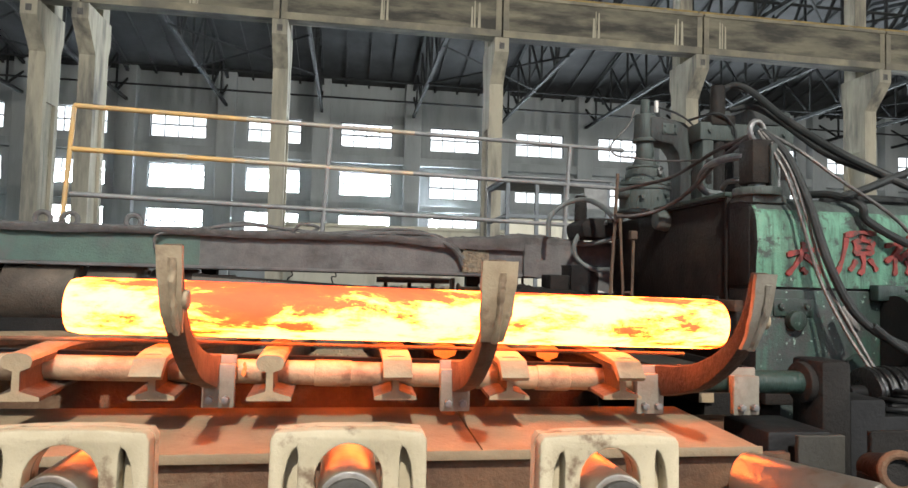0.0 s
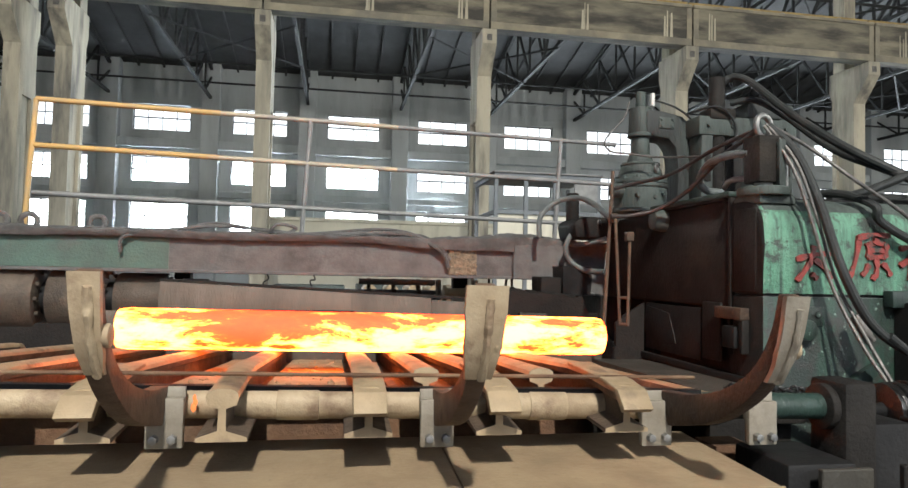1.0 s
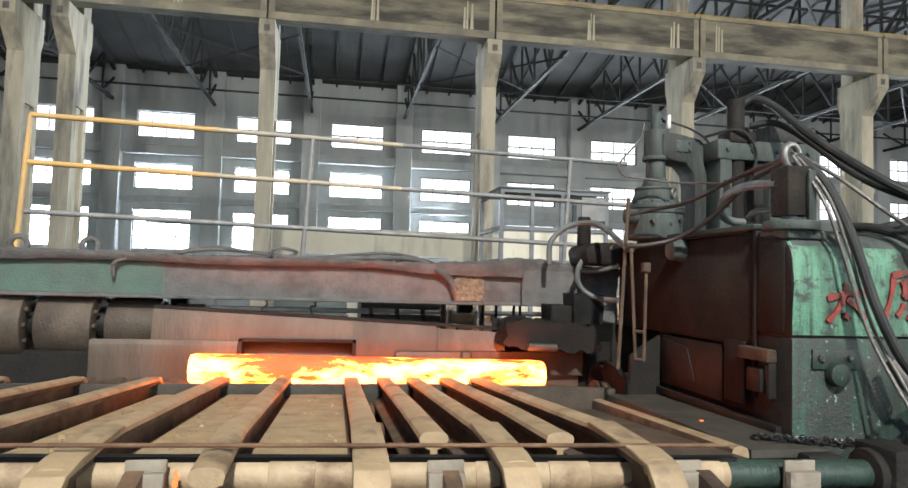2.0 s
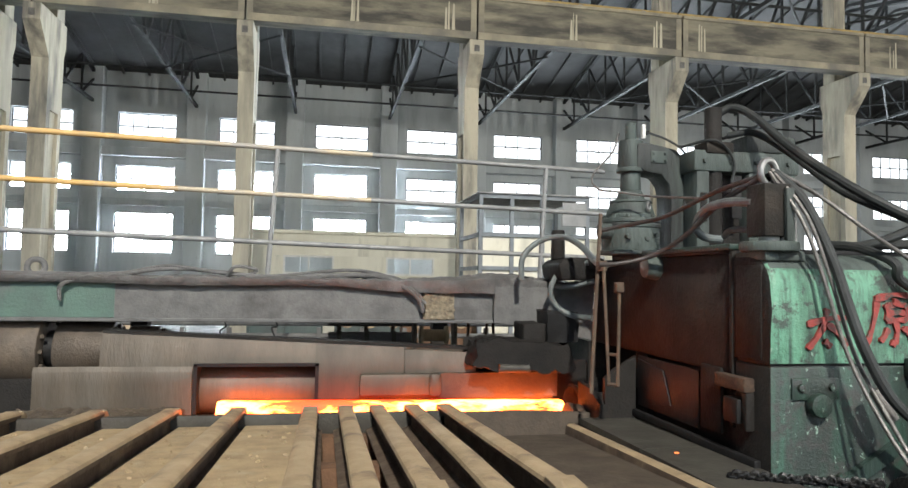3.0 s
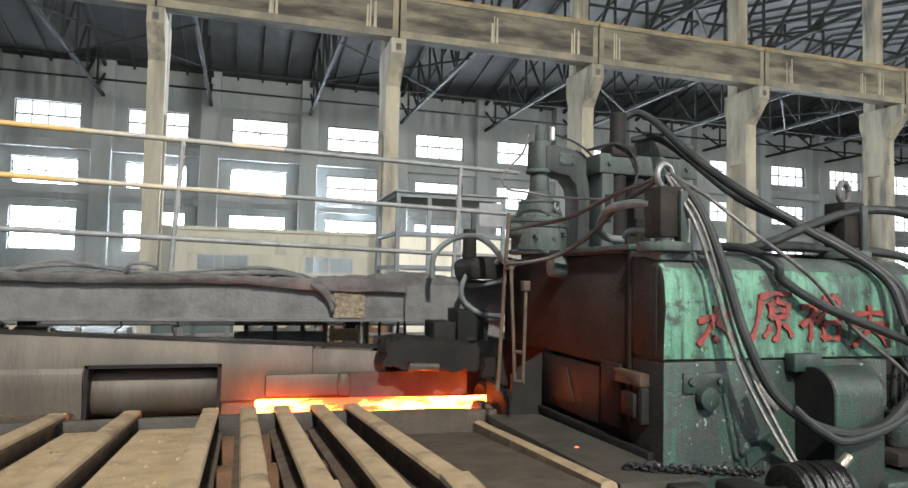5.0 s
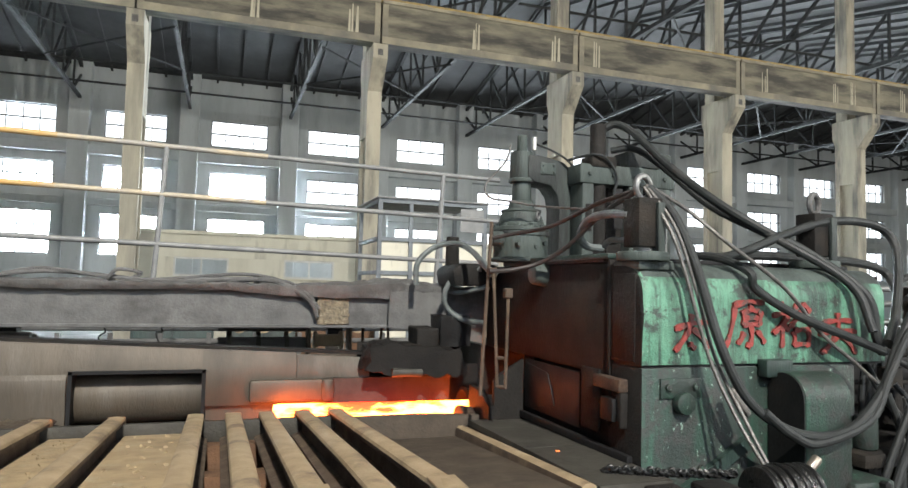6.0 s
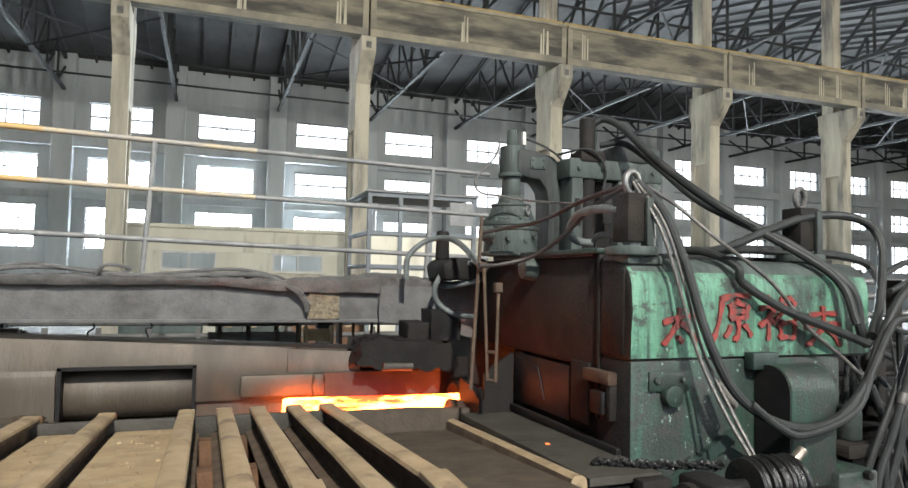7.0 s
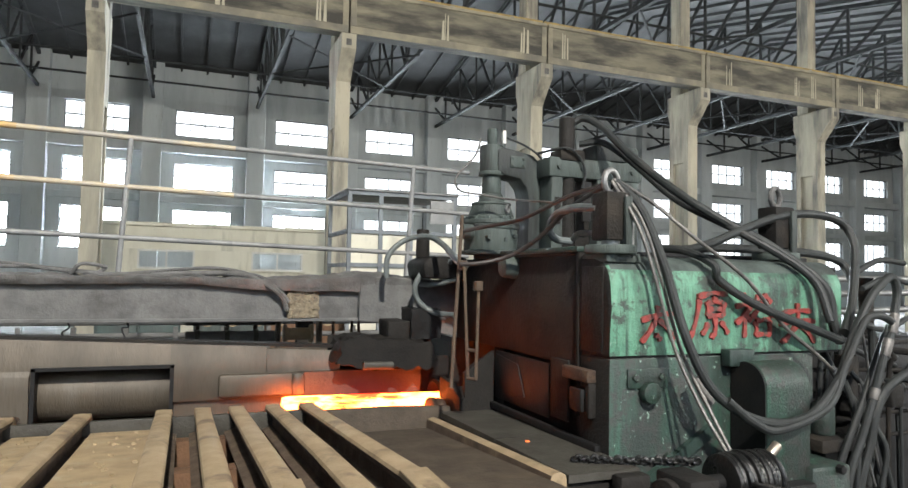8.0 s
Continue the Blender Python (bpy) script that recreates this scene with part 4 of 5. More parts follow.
part("mortar_patch", lumpy(box(-3.225, -3.03, -13.172, -13.145, 1.903, 2.066), 0.009, 45, 14), "patch", bmn, "rough crusty patch on the beam's face")
part("painted_face", box(BX0, -5.02, -13.1545, -13.1505, 1.903, 2.098), "green_faded", bmn, "faded green paint on the beam's face")
for k, (x, dz) in enumerate(((-4.42, 0.0), (-4.12, 0.02))):
    pts = [(x, -13.10, 1.885), (x + 0.012, -13.10, 1.85), (x - 0.02, -13.11, 1.82 + dz), (x + 0.005, -13.10, 1.77)]
    part("hanging_wire", tube(pts, 0.005, 6), "black", bmn)
# sagging dust crust, cracked along its lower edge
bm = bmesh.new()
nx, prof_n = 420, 12
crust = []
for i in range(nx + 1):
    x = -6.6 + 4.5 * i / nx
    big = noise.fractal(Vector((x * 3.1, 0.3, 0.0)), 1.0, 2.0, 4)
    h = 0.022 + 0.022 * abs(big) + 0.05 * math.exp(-((x + 2.72) / 0.36) ** 2)
    lo = 0.030 + 0.020 * noise.fractal(Vector((x * 2.0, 7.3, 0.0)), 1.0, 2.0, 6) + 0.030 * min(1.0, max(0.0, (x + 3.9) / 0.8))
    row = []
    for k in range(prof_n + 1):
        u = k / prof_n
        if u < 0.35:
            y, z = -13.196 - 0.022 * math.sin(math.pi * u / 0.7), 2.127 - lo + (lo + h * 0.55) * u / 0.35
        else:
            w = (u - 0.35) / 0.65
            y, z = -13.218 + 0.328 * w, 2.127 + h * (0.55 + 0.45 * math.sin(math.pi * min(1.0, 1.3 * w) * 0.62)) * (1.0 - w ** 4)
        d = noise.fractal(Vector((x * 16, y * 16, z * 16)), 1.0, 2.0, 4)
        row.append(bm.verts.new((x, y - 0.007 * d * (u < 0.6), z + 0.009 * d * (0.1 < u < 0.95))))
    row.append(bm.verts.new((x, -13.190, 2.127 - lo)))
    crust.append(row)
for a, b in zip(crust, crust[1:]):
    for k in range(-1, prof_n):
        bm.faces.new((a[k], a[k + 1], b[k + 1], b[k]))
solo("dust_crust", bm, "soot", "thick cracked crust of soot and dust on the beam", "dust")
for k in range(4):
    if k in (0, 1, 3):
        t = thing("lifting_eye", (-6.05 + 0.17 * k if k < 2 else -5.48, -13.05, 2.126), "dusty steel lifting eye on top of the beam", "eye bolt", "lifting eyes")
        cx = t.location.x
        part("eye", ring((cx, -13.05, 2.185), 0.045, 0.017, (0.5, -1, 0)), "soot", t)
        part("shank", cyl((cx, -13.05, 2.10), (cx, -13.05, 2.15), 0.018), "soot", t)


def hose(pts, r, material="hose", label="black rubber hydraulic hose", cat="hose", group="hydraulic hoses", seg=10):
    bm = tube(pts, r, seg)
    o = solo("hose" if cat == "hose" else cat, bm, material, label, cat, group, at=pts[0])
    return o


CY = -13.06
for pts, r in (
        ([(-5.9, CY, 2.15), (-5.3, CY - 0.03, 2.15), (-5.0, CY, 2.16), (-4.75, CY, 2.205), (-4.4, CY, 2.165), (-3.95, CY, 2.15), (-3.5, CY, 2.17)], 0.012),
        ([(-5.3, CY - 0.13, 2.0), (-5.27, CY - 0.14, 2.10), (-5.0, CY - 0.06, 2.15), (-4.7, CY, 2.19), (-4.2, CY + 0.05, 2.15)], 0.012),
        ([(-4.42, CY, 2.15), (-4.36, CY - 0.04, 2.21), (-4.24, CY, 2.19), (-4.30, CY, 2.15), (-4.1, CY, 2.16), (-3.7, CY, 2.2), (-3.5, CY - 0.05, 2.18), (-3.42, CY, 2.15)], 0.011),
        ([(-4.0, CY - 0.04, 2.15), (-3.8, CY - 0.05, 2.165), (-3.50, CY - 0.10, 2.165), (-3.35, CY - 0.145, 2.10), (-3.26, CY - 0.15, 2.03), (-3.23, CY - 0.14, 1.95)], 0.016),
        ([(-3.6, CY - 0.02, 2.15), (-3.42, CY - 0.08, 2.16), (-3.3, CY - 0.15, 2.09), (-3.22, CY - 0.15, 2.0)], 0.013)):
    hose(pts, r, "soot", "sooty cable lying on the beam", "cable", "beam cables", 8)

# ---- drive spindles at the far side of the trough ----
sp = thing("drive_spindle", (-5.9, -13.0, 0), "large dark drive spindle with couplings", "spindle")
part("shaft", cyl((-8.0, -12.95, 1.70), (-4.75, -12.95, 1.70), 0.11, seg=32), "black", sp)
for a, b, r in ((-6.9, -6.3, 0.20), (-6.25, -5.80, 0.23), (-5.74, -5.42, 0.21), (-5.36, -5.05, 0.17), (-4.98, -4.8, 0.14)):
    part("coupling", cyl((a, -12.95, 1.70), (b, -12.95, 1.70), r, seg=32, bev=0.015), "deck_dark", sp)
    for k in range(12):
        an = 2 * math.pi * k / 12
        part("bolt", cyl((b, -12.95 + 0.8 * r * math.cos(an), 1.70 + 0.8 * r * math.sin(an)), (b + 0.02, -12.95 + 0.8 * r * math.cos(an), 1.70 + 0.8 * r * math.sin(an)), 0.014, seg=6), "deck_dark", sp)
part("pedestal", box(-6.3, -5.0, -13.1, -12.8, 0, 1.55), "housing", sp)

gr = thing("guide_roller", (-3.06, -12.6, 0), "pale flanged guide roller on a rusty stand behind the trough", "roller stand")
part("barrel", cyl((-3.16, -12.6, 1.755), (-2.97, -12.6, 1.755), 0.042, seg=24), "rail", gr)
for x in (-3.165, -2.985):
    part("flange", cyl((x, -12.6, 1.755), (x + 0.022, -12.6, 1.755), 0.066, seg=24, bev=0.005), "rail", gr)
for x in (-3.215, -2.93):
    part("cheek", box(x, x + 0.025, -12.66, -12.54, 0, 1.86, 0.004, 1), "deck_dark", gr)
pb = thing("pipe_bank", (-3.5, -12.55, 0), "bank of dusty steel pipes with clamps behind the trough", "pipes")
for z, r in ((1.73, 0.045), (1.835, 0.022)):
    part("pipe", cyl((-3.80, -12.55, z), (-3.22, -12.55, z), r, seg=20), "beam", pb)
for x in (-3.74, -3.55, -3.36):
    part("clamp", cyl((x, -12.55, 1.73), (x + 0.03, -12.55, 1.73), 0.053, seg=20, bev=0.004), "deck_grey", pb)
    part("post", box(x, x + 0.03, -12.52, -12.48, 0, 1.86, 0.003, 1), "deck_dark", pb)
for x, lean in ((-2.88, 0.0), (-2.80, 0.05), (-2.67, -0.04)):
    part("tie_rod", cyl((x, -12.88, 1.20), (x + lean, -12.91, 1.879), 0.010, seg=10), "rail_side", bmn)

# ---- machinery and cabinets in the background ----
for x, y, w, h, m, lab in ((-4.3, -8.6, 0.9, 1.72, "green_dark", "dark green control cabinet"), (-3.3, -8.6, 0.8, 1.74, "green_grey", "grey-green control cabinet"), (-2.2, -8.0, 1.2, 1.6, "rust", "rusty machine frame"), (-6.8, -8.2, 1.4, 1.6, "cast", "pale machine casing"), (-0.6, -8.4, 1.0, 1.78, "cast", "pale steel casing"), (-8.6, -8.6, 1.2, 1.75, "white", "white panelled cabinet")):
    t = thing("control_cabinet", (x, y, 0), lab + " standing behind the mill", "cabinet", "background cabinets")
    part("body", box(x - w / 2, x + w / 2, y - 0.3, y + 0.3, 0, h, 0.015), m, t)
    part("door", box(x - w / 2 + 0.04, x - 0.01, y - 0.32, y - 0.302, 0.1, h - 0.06, 0.005), m, t)
    part("door", box(x + 0.01, x + w / 2 - 0.04, y - 0.32, y - 0.302, 0.1, h - 0.06, 0.005), m, t)
bench = thing("run_out_table", (-4, -10.4, 0), "rusty roller run-out table with pipes", "roller table")
for z in (1.58, 1.70):
    part("pipe", cyl((-9, -10.6, z), (0, -10.6, z), 0.025, seg=14), "beam", bench)
for x in np.arange(-8.5, 0, 0.42):
    part("post", box(x - 0.02, x + 0.02, -10.63, -10.57, 0, 1.66), "beam", bench)
for k in range(6):
    x = -3.6 + 0.24 * k
    part("roller", cyl((x, -10.3, 1.70), (x, -9.7, 1.70), 0.07, seg=18), "rail", bench)

# ---- platform railing ----
def railing():
    y, tilt = -12.175, -0.022
    t = thing("railing", (-4.2, y, 1.9), "three-bar pipe railing with worn yellow and grey paint", "railing")
    z = lambda x, h: h + tilt * (x + 4.2)
    for h, m in ((3.115, "yellow"), (2.765, "yellow"), (2.405, "rail_grey")):
        part("bar", cyl((-6.23, y, z(-6.23, h)), (-4.9, y, z(-4.9, h)), 0.021, seg=14), m, t)
        part("bar", cyl((-4.9, y, z(-4.9, h)), (-3.5, y, z(-3.5, h)), 0.0195, seg=14), "rail_pale" if m == "yellow" else "rail_grey", t)
        part("bar", cyl((-3.5, y, z(-3.5, h)), (-1.6, y, z(-1.6, h)), 0.0185, seg=14), "rail_grey", t)
    for x in (-6.23, -4.205, -2.1):
        part("post", cyl((x, y, z(x, 3.115)), (x - 0.055, y, 2.0), 0.019, seg=14), "yellow" if x < -6 else "rail_grey", t)
    part("toe_plate", prism([(-6.3, z(-6.3, 2.0)), (-1.6, z(-1.6, 2.0)), (-1.6, z(-1.6, 2.1)), (-6.3, z(-6.3, 2.1))], "y", y - 0.006, y + 0.006), "rail_grey", t)
    return t


railing()
pf = thing("platform", (-4, -11.9, 0), "steel platform behind the beam", "platform")
part("deck", box(-8.0, -1.6, -12.15, -11.5, 1.88, 1.93), "housing", pf)
for x in (-7.5, -5.2, -2.9):
    part("post", box(x - 0.06, x + 0.06, -11.9, -11.78, 0, 1.879), "housing", pf)

# ---- the mill ----
FY, CX, RX = -15.03, -2.155, -0.80
mill = thing("rolling_mill", (-1.5, -14.2, 0), "large green-painted piercing mill housing, oily and chipped", "mill")


def cap_profile(y0, y1, z0, z1, r):
    """Housing section in y and z with a round front shoulder."""
    pts = [(y1, z0), (y0, z0)]
    for k in range(9):
        a = math.pi - (math.pi / 2) * k / 8
        pts.append((y0 + r + r * math.cos(a), z1 - r + r * math.sin(a)))
    return pts + [(y1, z1)]


def rounded_cap(x0, x1, y0, y1, z0, z1, r, bev):
    bm = prism(cap_profile(y0, y1, z0, z1, r), "x", x0, x1)
    bmesh.ops.recalc_face_normals(bm, faces=bm.faces)
    ends = [e for e in bm.edges if abs(e.verts[0].co.x - x0) < 1e-5 and abs(e.verts[1].co.x - x0) < 1e-5 and min(v.co.z for v in e.verts) > z0 + 0.001]
    bmesh.ops.bevel(bm, geom=ends, offset=bev, segments=4, profile=0.5, affect="EDGES")
    return bm


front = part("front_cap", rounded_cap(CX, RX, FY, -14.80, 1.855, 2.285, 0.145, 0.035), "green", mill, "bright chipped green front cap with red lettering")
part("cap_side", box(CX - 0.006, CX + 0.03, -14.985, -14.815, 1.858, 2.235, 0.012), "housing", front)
lower = part("lower_housing", box(CX, -0.99, FY, -14.80, 0.0, 1.843, 0.012), "green_low", mill, "oily green lower housing with shade in its colour")
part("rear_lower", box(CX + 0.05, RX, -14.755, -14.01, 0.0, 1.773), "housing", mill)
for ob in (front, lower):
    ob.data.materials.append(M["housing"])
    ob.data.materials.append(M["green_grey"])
    # -x faces go near-black for that side's shade; upward faces are dusty green
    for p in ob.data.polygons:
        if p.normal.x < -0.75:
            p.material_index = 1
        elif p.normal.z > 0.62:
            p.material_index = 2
part("seam", box(CX + 0.01, RX - 0.01, FY + 0.012, -14.81, 1.843, 1.855), "black", mill)
part("groove", box(CX + 0.02, CX + 0.10, -14.80, -14.755, 1.30, 2.27), "black", mill)
part("groove_post", box(CX - 0.004, CX + 0.09, -14.792, -14.768, 1.56, 2.30, 0.006), "housing", mill)
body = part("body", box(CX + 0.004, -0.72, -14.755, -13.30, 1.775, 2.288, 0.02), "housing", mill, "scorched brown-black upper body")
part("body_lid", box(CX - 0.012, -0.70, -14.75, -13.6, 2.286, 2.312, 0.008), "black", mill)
part("lid_edge", box(CX - 0.02, CX + 0.06, -14.80, -14.0, 2.30, 2.325, 0.006), "green_dark", mill)
part("back_housing", box(CX + 0.004, -0.72, -13.22, -12.6, 0, 1.773), "housing", mill)
part("rear_head", prism([(-2.44, 2.16), (-2.46, 2.26), (-2.40, 2.30), (CX, 2.30), (CX, 2.16)], "y", -13.50, -13.15, bev=0.025), "housing", mill)
part("knob", cyl((-2.375, -13.25, 2.29), (-2.375, -13.25, 2.48), 0.046, 0.042, seg=20, bev=0.008), "housing", mill)
# side of the housing: recess, cheek plates and bracket
part("cheek", box(CX + 0.02, -0.9, -14.0, -13.86, 0.0, 1.773), "housing", mill)
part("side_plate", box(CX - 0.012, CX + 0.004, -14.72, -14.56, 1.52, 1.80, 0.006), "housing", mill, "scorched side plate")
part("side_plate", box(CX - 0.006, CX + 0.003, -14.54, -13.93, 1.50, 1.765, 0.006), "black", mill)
part("foot_rail", box(CX - 0.035, CX - 0.004, -14.98, -13.88, 1.44, 1.478, 0.006), "black", mill)
part("recess_plate", prism([(-14.30, 1.56), (-14.22, 1.72), (-13.95, 1.75), (-13.92, 1.60), (-14.1, 1.53)], "x", CX - 0.014, CX - 0.0065, bev=0.003), "black", mill)
br = part("bracket", lumpy(box(CX - 0.05, CX - 0.002, -14.94, -14.73, 1.73, 1.785, 0.006), 0.003, 30, 2), "rust_dark", mill, "rust-streaked bracket bar")
# raised black block in place of the hole's dark inside
part("pocket", box(CX - 0.055, CX - 0.004, -14.90, -14.80, 1.60, 1.70, 0.008), "black", br)
part("pocket_frame", box(CX - 0.04, CX - 0.003, -14.94, -14.905, 1.58, 1.73, 0.006), "housing", br)
bossy = part("side_boss", cyl((CX - 0.07, -14.13, 2.235), (CX + 0.01, -14.13, 2.235), 0.055, 0.068, seg=24, bev=0.01), "green_grey", mill)
part("hot_glint", box(CX - 0.02, CX - 0.004, -13.98, -13.93, 1.43, 1.45), "housing", mill)
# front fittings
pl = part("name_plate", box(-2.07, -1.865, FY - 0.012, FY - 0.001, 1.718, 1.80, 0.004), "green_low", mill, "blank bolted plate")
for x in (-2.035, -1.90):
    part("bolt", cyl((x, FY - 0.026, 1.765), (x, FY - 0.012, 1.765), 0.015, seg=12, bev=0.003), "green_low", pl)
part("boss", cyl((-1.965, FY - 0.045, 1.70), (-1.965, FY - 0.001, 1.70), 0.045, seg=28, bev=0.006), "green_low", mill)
part("drain_plug", cyl((-1.86, FY - 0.02, 1.42), (-1.86, FY - 0.001, 1.42), 0.02, seg=6), "green_low", mill)
part("latch", box(-1.565, -1.42, FY - 0.06, FY - 0.001, 1.80, 1.875, 0.008), "green_dark", mill)
n = 14
cv = [(-15.235, 1.20), (-15.235, 1.72)] + [(-15.125 + 0.11 * math.cos(math.pi - math.pi * k / n), 1.72 + 0.11 * math.sin(math.pi - math.pi * k / n)) for k in range(1, n)] + [(-15.015, 1.72), (-15.031, 1.20)]
cv = [(y if y < FY - 0.002 else FY - 0.002, z) for y, z in cv]
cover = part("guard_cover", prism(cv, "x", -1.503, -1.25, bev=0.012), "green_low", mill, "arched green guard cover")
# black sheet over the green end face, painting in its shade
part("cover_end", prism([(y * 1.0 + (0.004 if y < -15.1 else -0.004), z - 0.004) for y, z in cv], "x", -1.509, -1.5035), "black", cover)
# dark green strip shaped as the diagonal shadow on the lower housing
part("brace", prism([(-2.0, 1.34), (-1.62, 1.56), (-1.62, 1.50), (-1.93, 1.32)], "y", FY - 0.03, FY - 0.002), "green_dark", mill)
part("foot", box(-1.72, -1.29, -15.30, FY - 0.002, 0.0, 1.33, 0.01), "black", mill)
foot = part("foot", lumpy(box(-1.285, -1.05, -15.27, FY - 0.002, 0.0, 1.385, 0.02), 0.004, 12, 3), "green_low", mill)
part("bolt", cyl((-1.13, -15.30, 1.37), (-1.13, -15.268, 1.37), 0.02, seg=6, bev=0.003), "black", foot)

# raised red strokes where the maker's name is painted
STROKES = []


def stroke(x0, z0, x1, z1, w, parent):
    """One brush stroke: swelling, slightly bowed, with an uneven edge."""
    STROKES.append(1)
    i = len(STROKES)
    d = Vector((x1 - x0, z1 - z0))
    q = Vector((-d.y, d.x)).normalized()
    n, up, dn = 8, [], []
    for k in range(n + 1):
        u = k / n
        wide = w * (0.42 + 0.14 * math.cos(2 * math.pi * u) + 0.12 * (1 - u) + 0.10 * noise.noise(Vector((i * 3.1, u * 5, 0))))
        if k in (0, n):
            wide *= 0.6
        c = Vector((x0, z0)) + d * u + q * (0.05 * d.length * math.sin(math.pi * u) + 0.003 * noise.noise(Vector((i, u * 3, 4))))
        up.append(tuple(c + q * wide))
        dn.append(tuple(c - q * wide))
    part("paint_stroke", prism(up + dn[::-1], "y", FY - 0.010 - 0.0007 * (i % 7), FY - 0.001 + 0.0004 * (i % 7)), "redpaint", parent)


marks = part("red_marking", box(-1.02, -1.015, FY - 0.003, FY - 0.001, 1.92, 1.925), "redpaint", mill, "row of raised red paint marks")
for x0, z0, w, h, bars in ((-2.0, 1.912, 0.175, 0.155, ((0, .60, 1, .78), (.50, 1, .40, .6), (.42, .6, 0, 0), (.5, .62, 1, .08), (.42, .2, .58, .05))),
                           (-1.742, 1.918, 0.215, 0.205, ((.2, .93, .98, .99), (.26, .95, .0, .0), (.46, .79, .88, .80), (.46, .64, .86, .65), (.46, .50, .86, .51), (.45, .82, .46, .50), (.88, .82, .86, .50), (.66, .92, .6, .80), (.66, .5, .64, .05), (.64, .05, .54, .1), (.48, .36, .32, .10), (.8, .38, 1, .12))),
                           (-1.485, 1.922, 0.228, 0.198, ((.2, 1, .32, .88), (.02, .72, .44, .76), (.40, .74, .02, .32), (.24, .55, .24, 0), (.28, .5, .42, .38), (.62, .98, .46, .74), (.75, 1, .95, .80), (.72, .82, .42, .46), (.72, .8, 1, .48), (.54, .38, .92, .4), (.54, .38, .56, .04), (.92, .4, .90, .04), (.54, .06, .92, .06))),
                           (-1.215, 1.895, 0.225, 0.185, ((.1, .74, .9, .80), (.5, 1, .5, .5), (.0, .48, 1, .53), (.5, .5, .05, 0), (.5, .5, 1, 0)))):
    for a, b, c, d in bars:
        stroke(x0 + a * w, z0 + b * h, x0 + c * w, z0 + d * h, 0.024, marks)

# screw-down tower on the body
tw = thing("screwdown_tower", (-2.06, -13.72, 2.31), "dusty grey-green screw-down tower with flange and yoke frame", "screw-down gear")
c = (-2.105, -13.72)
for z0, z1, r, r2 in ((2.312, 2.335, 0.178, 0.178), (2.335, 2.465, 0.163, 0.163), (2.465, 2.49, 0.172, 0.172), (2.493, 2.52, 0.172, 0.168), (2.52, 2.545, 0.145, 0.14), (2.545, 2.61, 0.138, 0.115), (2.61, 2.625, 0.122, 0.12), (2.625, 2.68, 0.085, 0.066), (2.68, 2.79, 0.060, 0.056), (2.79, 2.815, 0.080, 0.080), (2.815, 2.975, 0.074, 0.070), (2.975, 3.08, 0.032, 0.030)):
    part("collar", cyl((*c, z0), (*c, z1), r, r2, seg=32, bev=0.004), "green_grey", tw)
for k in range(12):
    a = 2 * math.pi * k / 12
    part("bolt", cyl((c[0] + 0.155 * math.cos(a), c[1] + 0.155 * math.sin(a), 2.519), (c[0] + 0.155 * math.cos(a), c[1] + 0.155 * math.sin(a), 2.534), 0.011, seg=6), "green_grey", tw)
for x, z in ((-2.19, 2.41), (-2.08, 2.40), (-2.02, 2.42)):
    part("plug", cyl((x, c[1] - 0.17, z), (x, c[1] - 0.13, z), 0.013, seg=6), "green_grey", tw)
part("eye", ring((-2.06, -13.855, 2.58), 0.024, 0.007, (1, -1, 0)), "steel", tw)
part("head", prism([(-2.10, 2.815), (-2.10, 2.945), (-2.08, 2.955), (-2.03, 2.955), (-1.964, 2.945), (-1.86, 2.925), (-1.80, 2.87), (-1.785, 2.31), (-1.895, 2.31), (-1.89, 2.64), (-1.905, 2.72), (-1.95, 2.775), (-2.05, 2.79)], "y", -13.80, -13.62, bev=0.012), "green_grey", tw)
part("cover_plate", box(-2.02, -1.92, -13.808, -13.801, 2.84, 2.91, 0.003), "green_grey", tw)
for x in (-2.005, -1.935):
    for z in (2.855, 2.895):
        part("bolt", cyl((x, -13.816, z), (x, -13.808, z), 0.007, seg=6), "green_grey", tw)
part("nozzle", box(-2.05, -2.03, -13.76, -13.735, 2.99, 3.07), "white", tw)
part("side_flange", cyl((-2.33, -13.8, 2.44), (-2.26, -13.8, 2.44), 0.045, seg=20, bev=0.004), "green_grey", tw)
fr = thing("yoke_frame", (-1.5, -13.9, 2.31), "dusty dark steel yoke frame on top of the mill", "frame")
part("upright", cyl((-1.69, -13.90, 2.31), (-1.69, -13.90, 3.15), 0.048, seg=24, bev=0.008), "housing", fr)
part("upright_collar", box(-1.77, -1.60, -13.97, -13.83, 2.88, 2.95, 0.012), "housing", fr)
for a, b, y0, y1, z1 in ((-1.82, -1.74, -13.95, -13.80, 2.86), (-1.50, -1.40, -13.95, -13.80, 2.95), (-1.30, -1.20, -13.95, -13.80, 2.95)):
    part("upright", box(a, b, y0, y1, 2.31, z1, 0.012), "green_grey", fr)
part("crosshead", box(-1.84, -1.18, -13.96, -13.79, 2.78, 2.90, 0.015), "green_grey", fr)
part("crosshead", box(-1.52, -1.20, -13.96, -13.79, 2.90, 3.00, 0.02), "green_grey", fr)
part("backplate", box(-1.60, -1.20, -13.86, -13.82, 2.31, 2.78), "housing", fr)
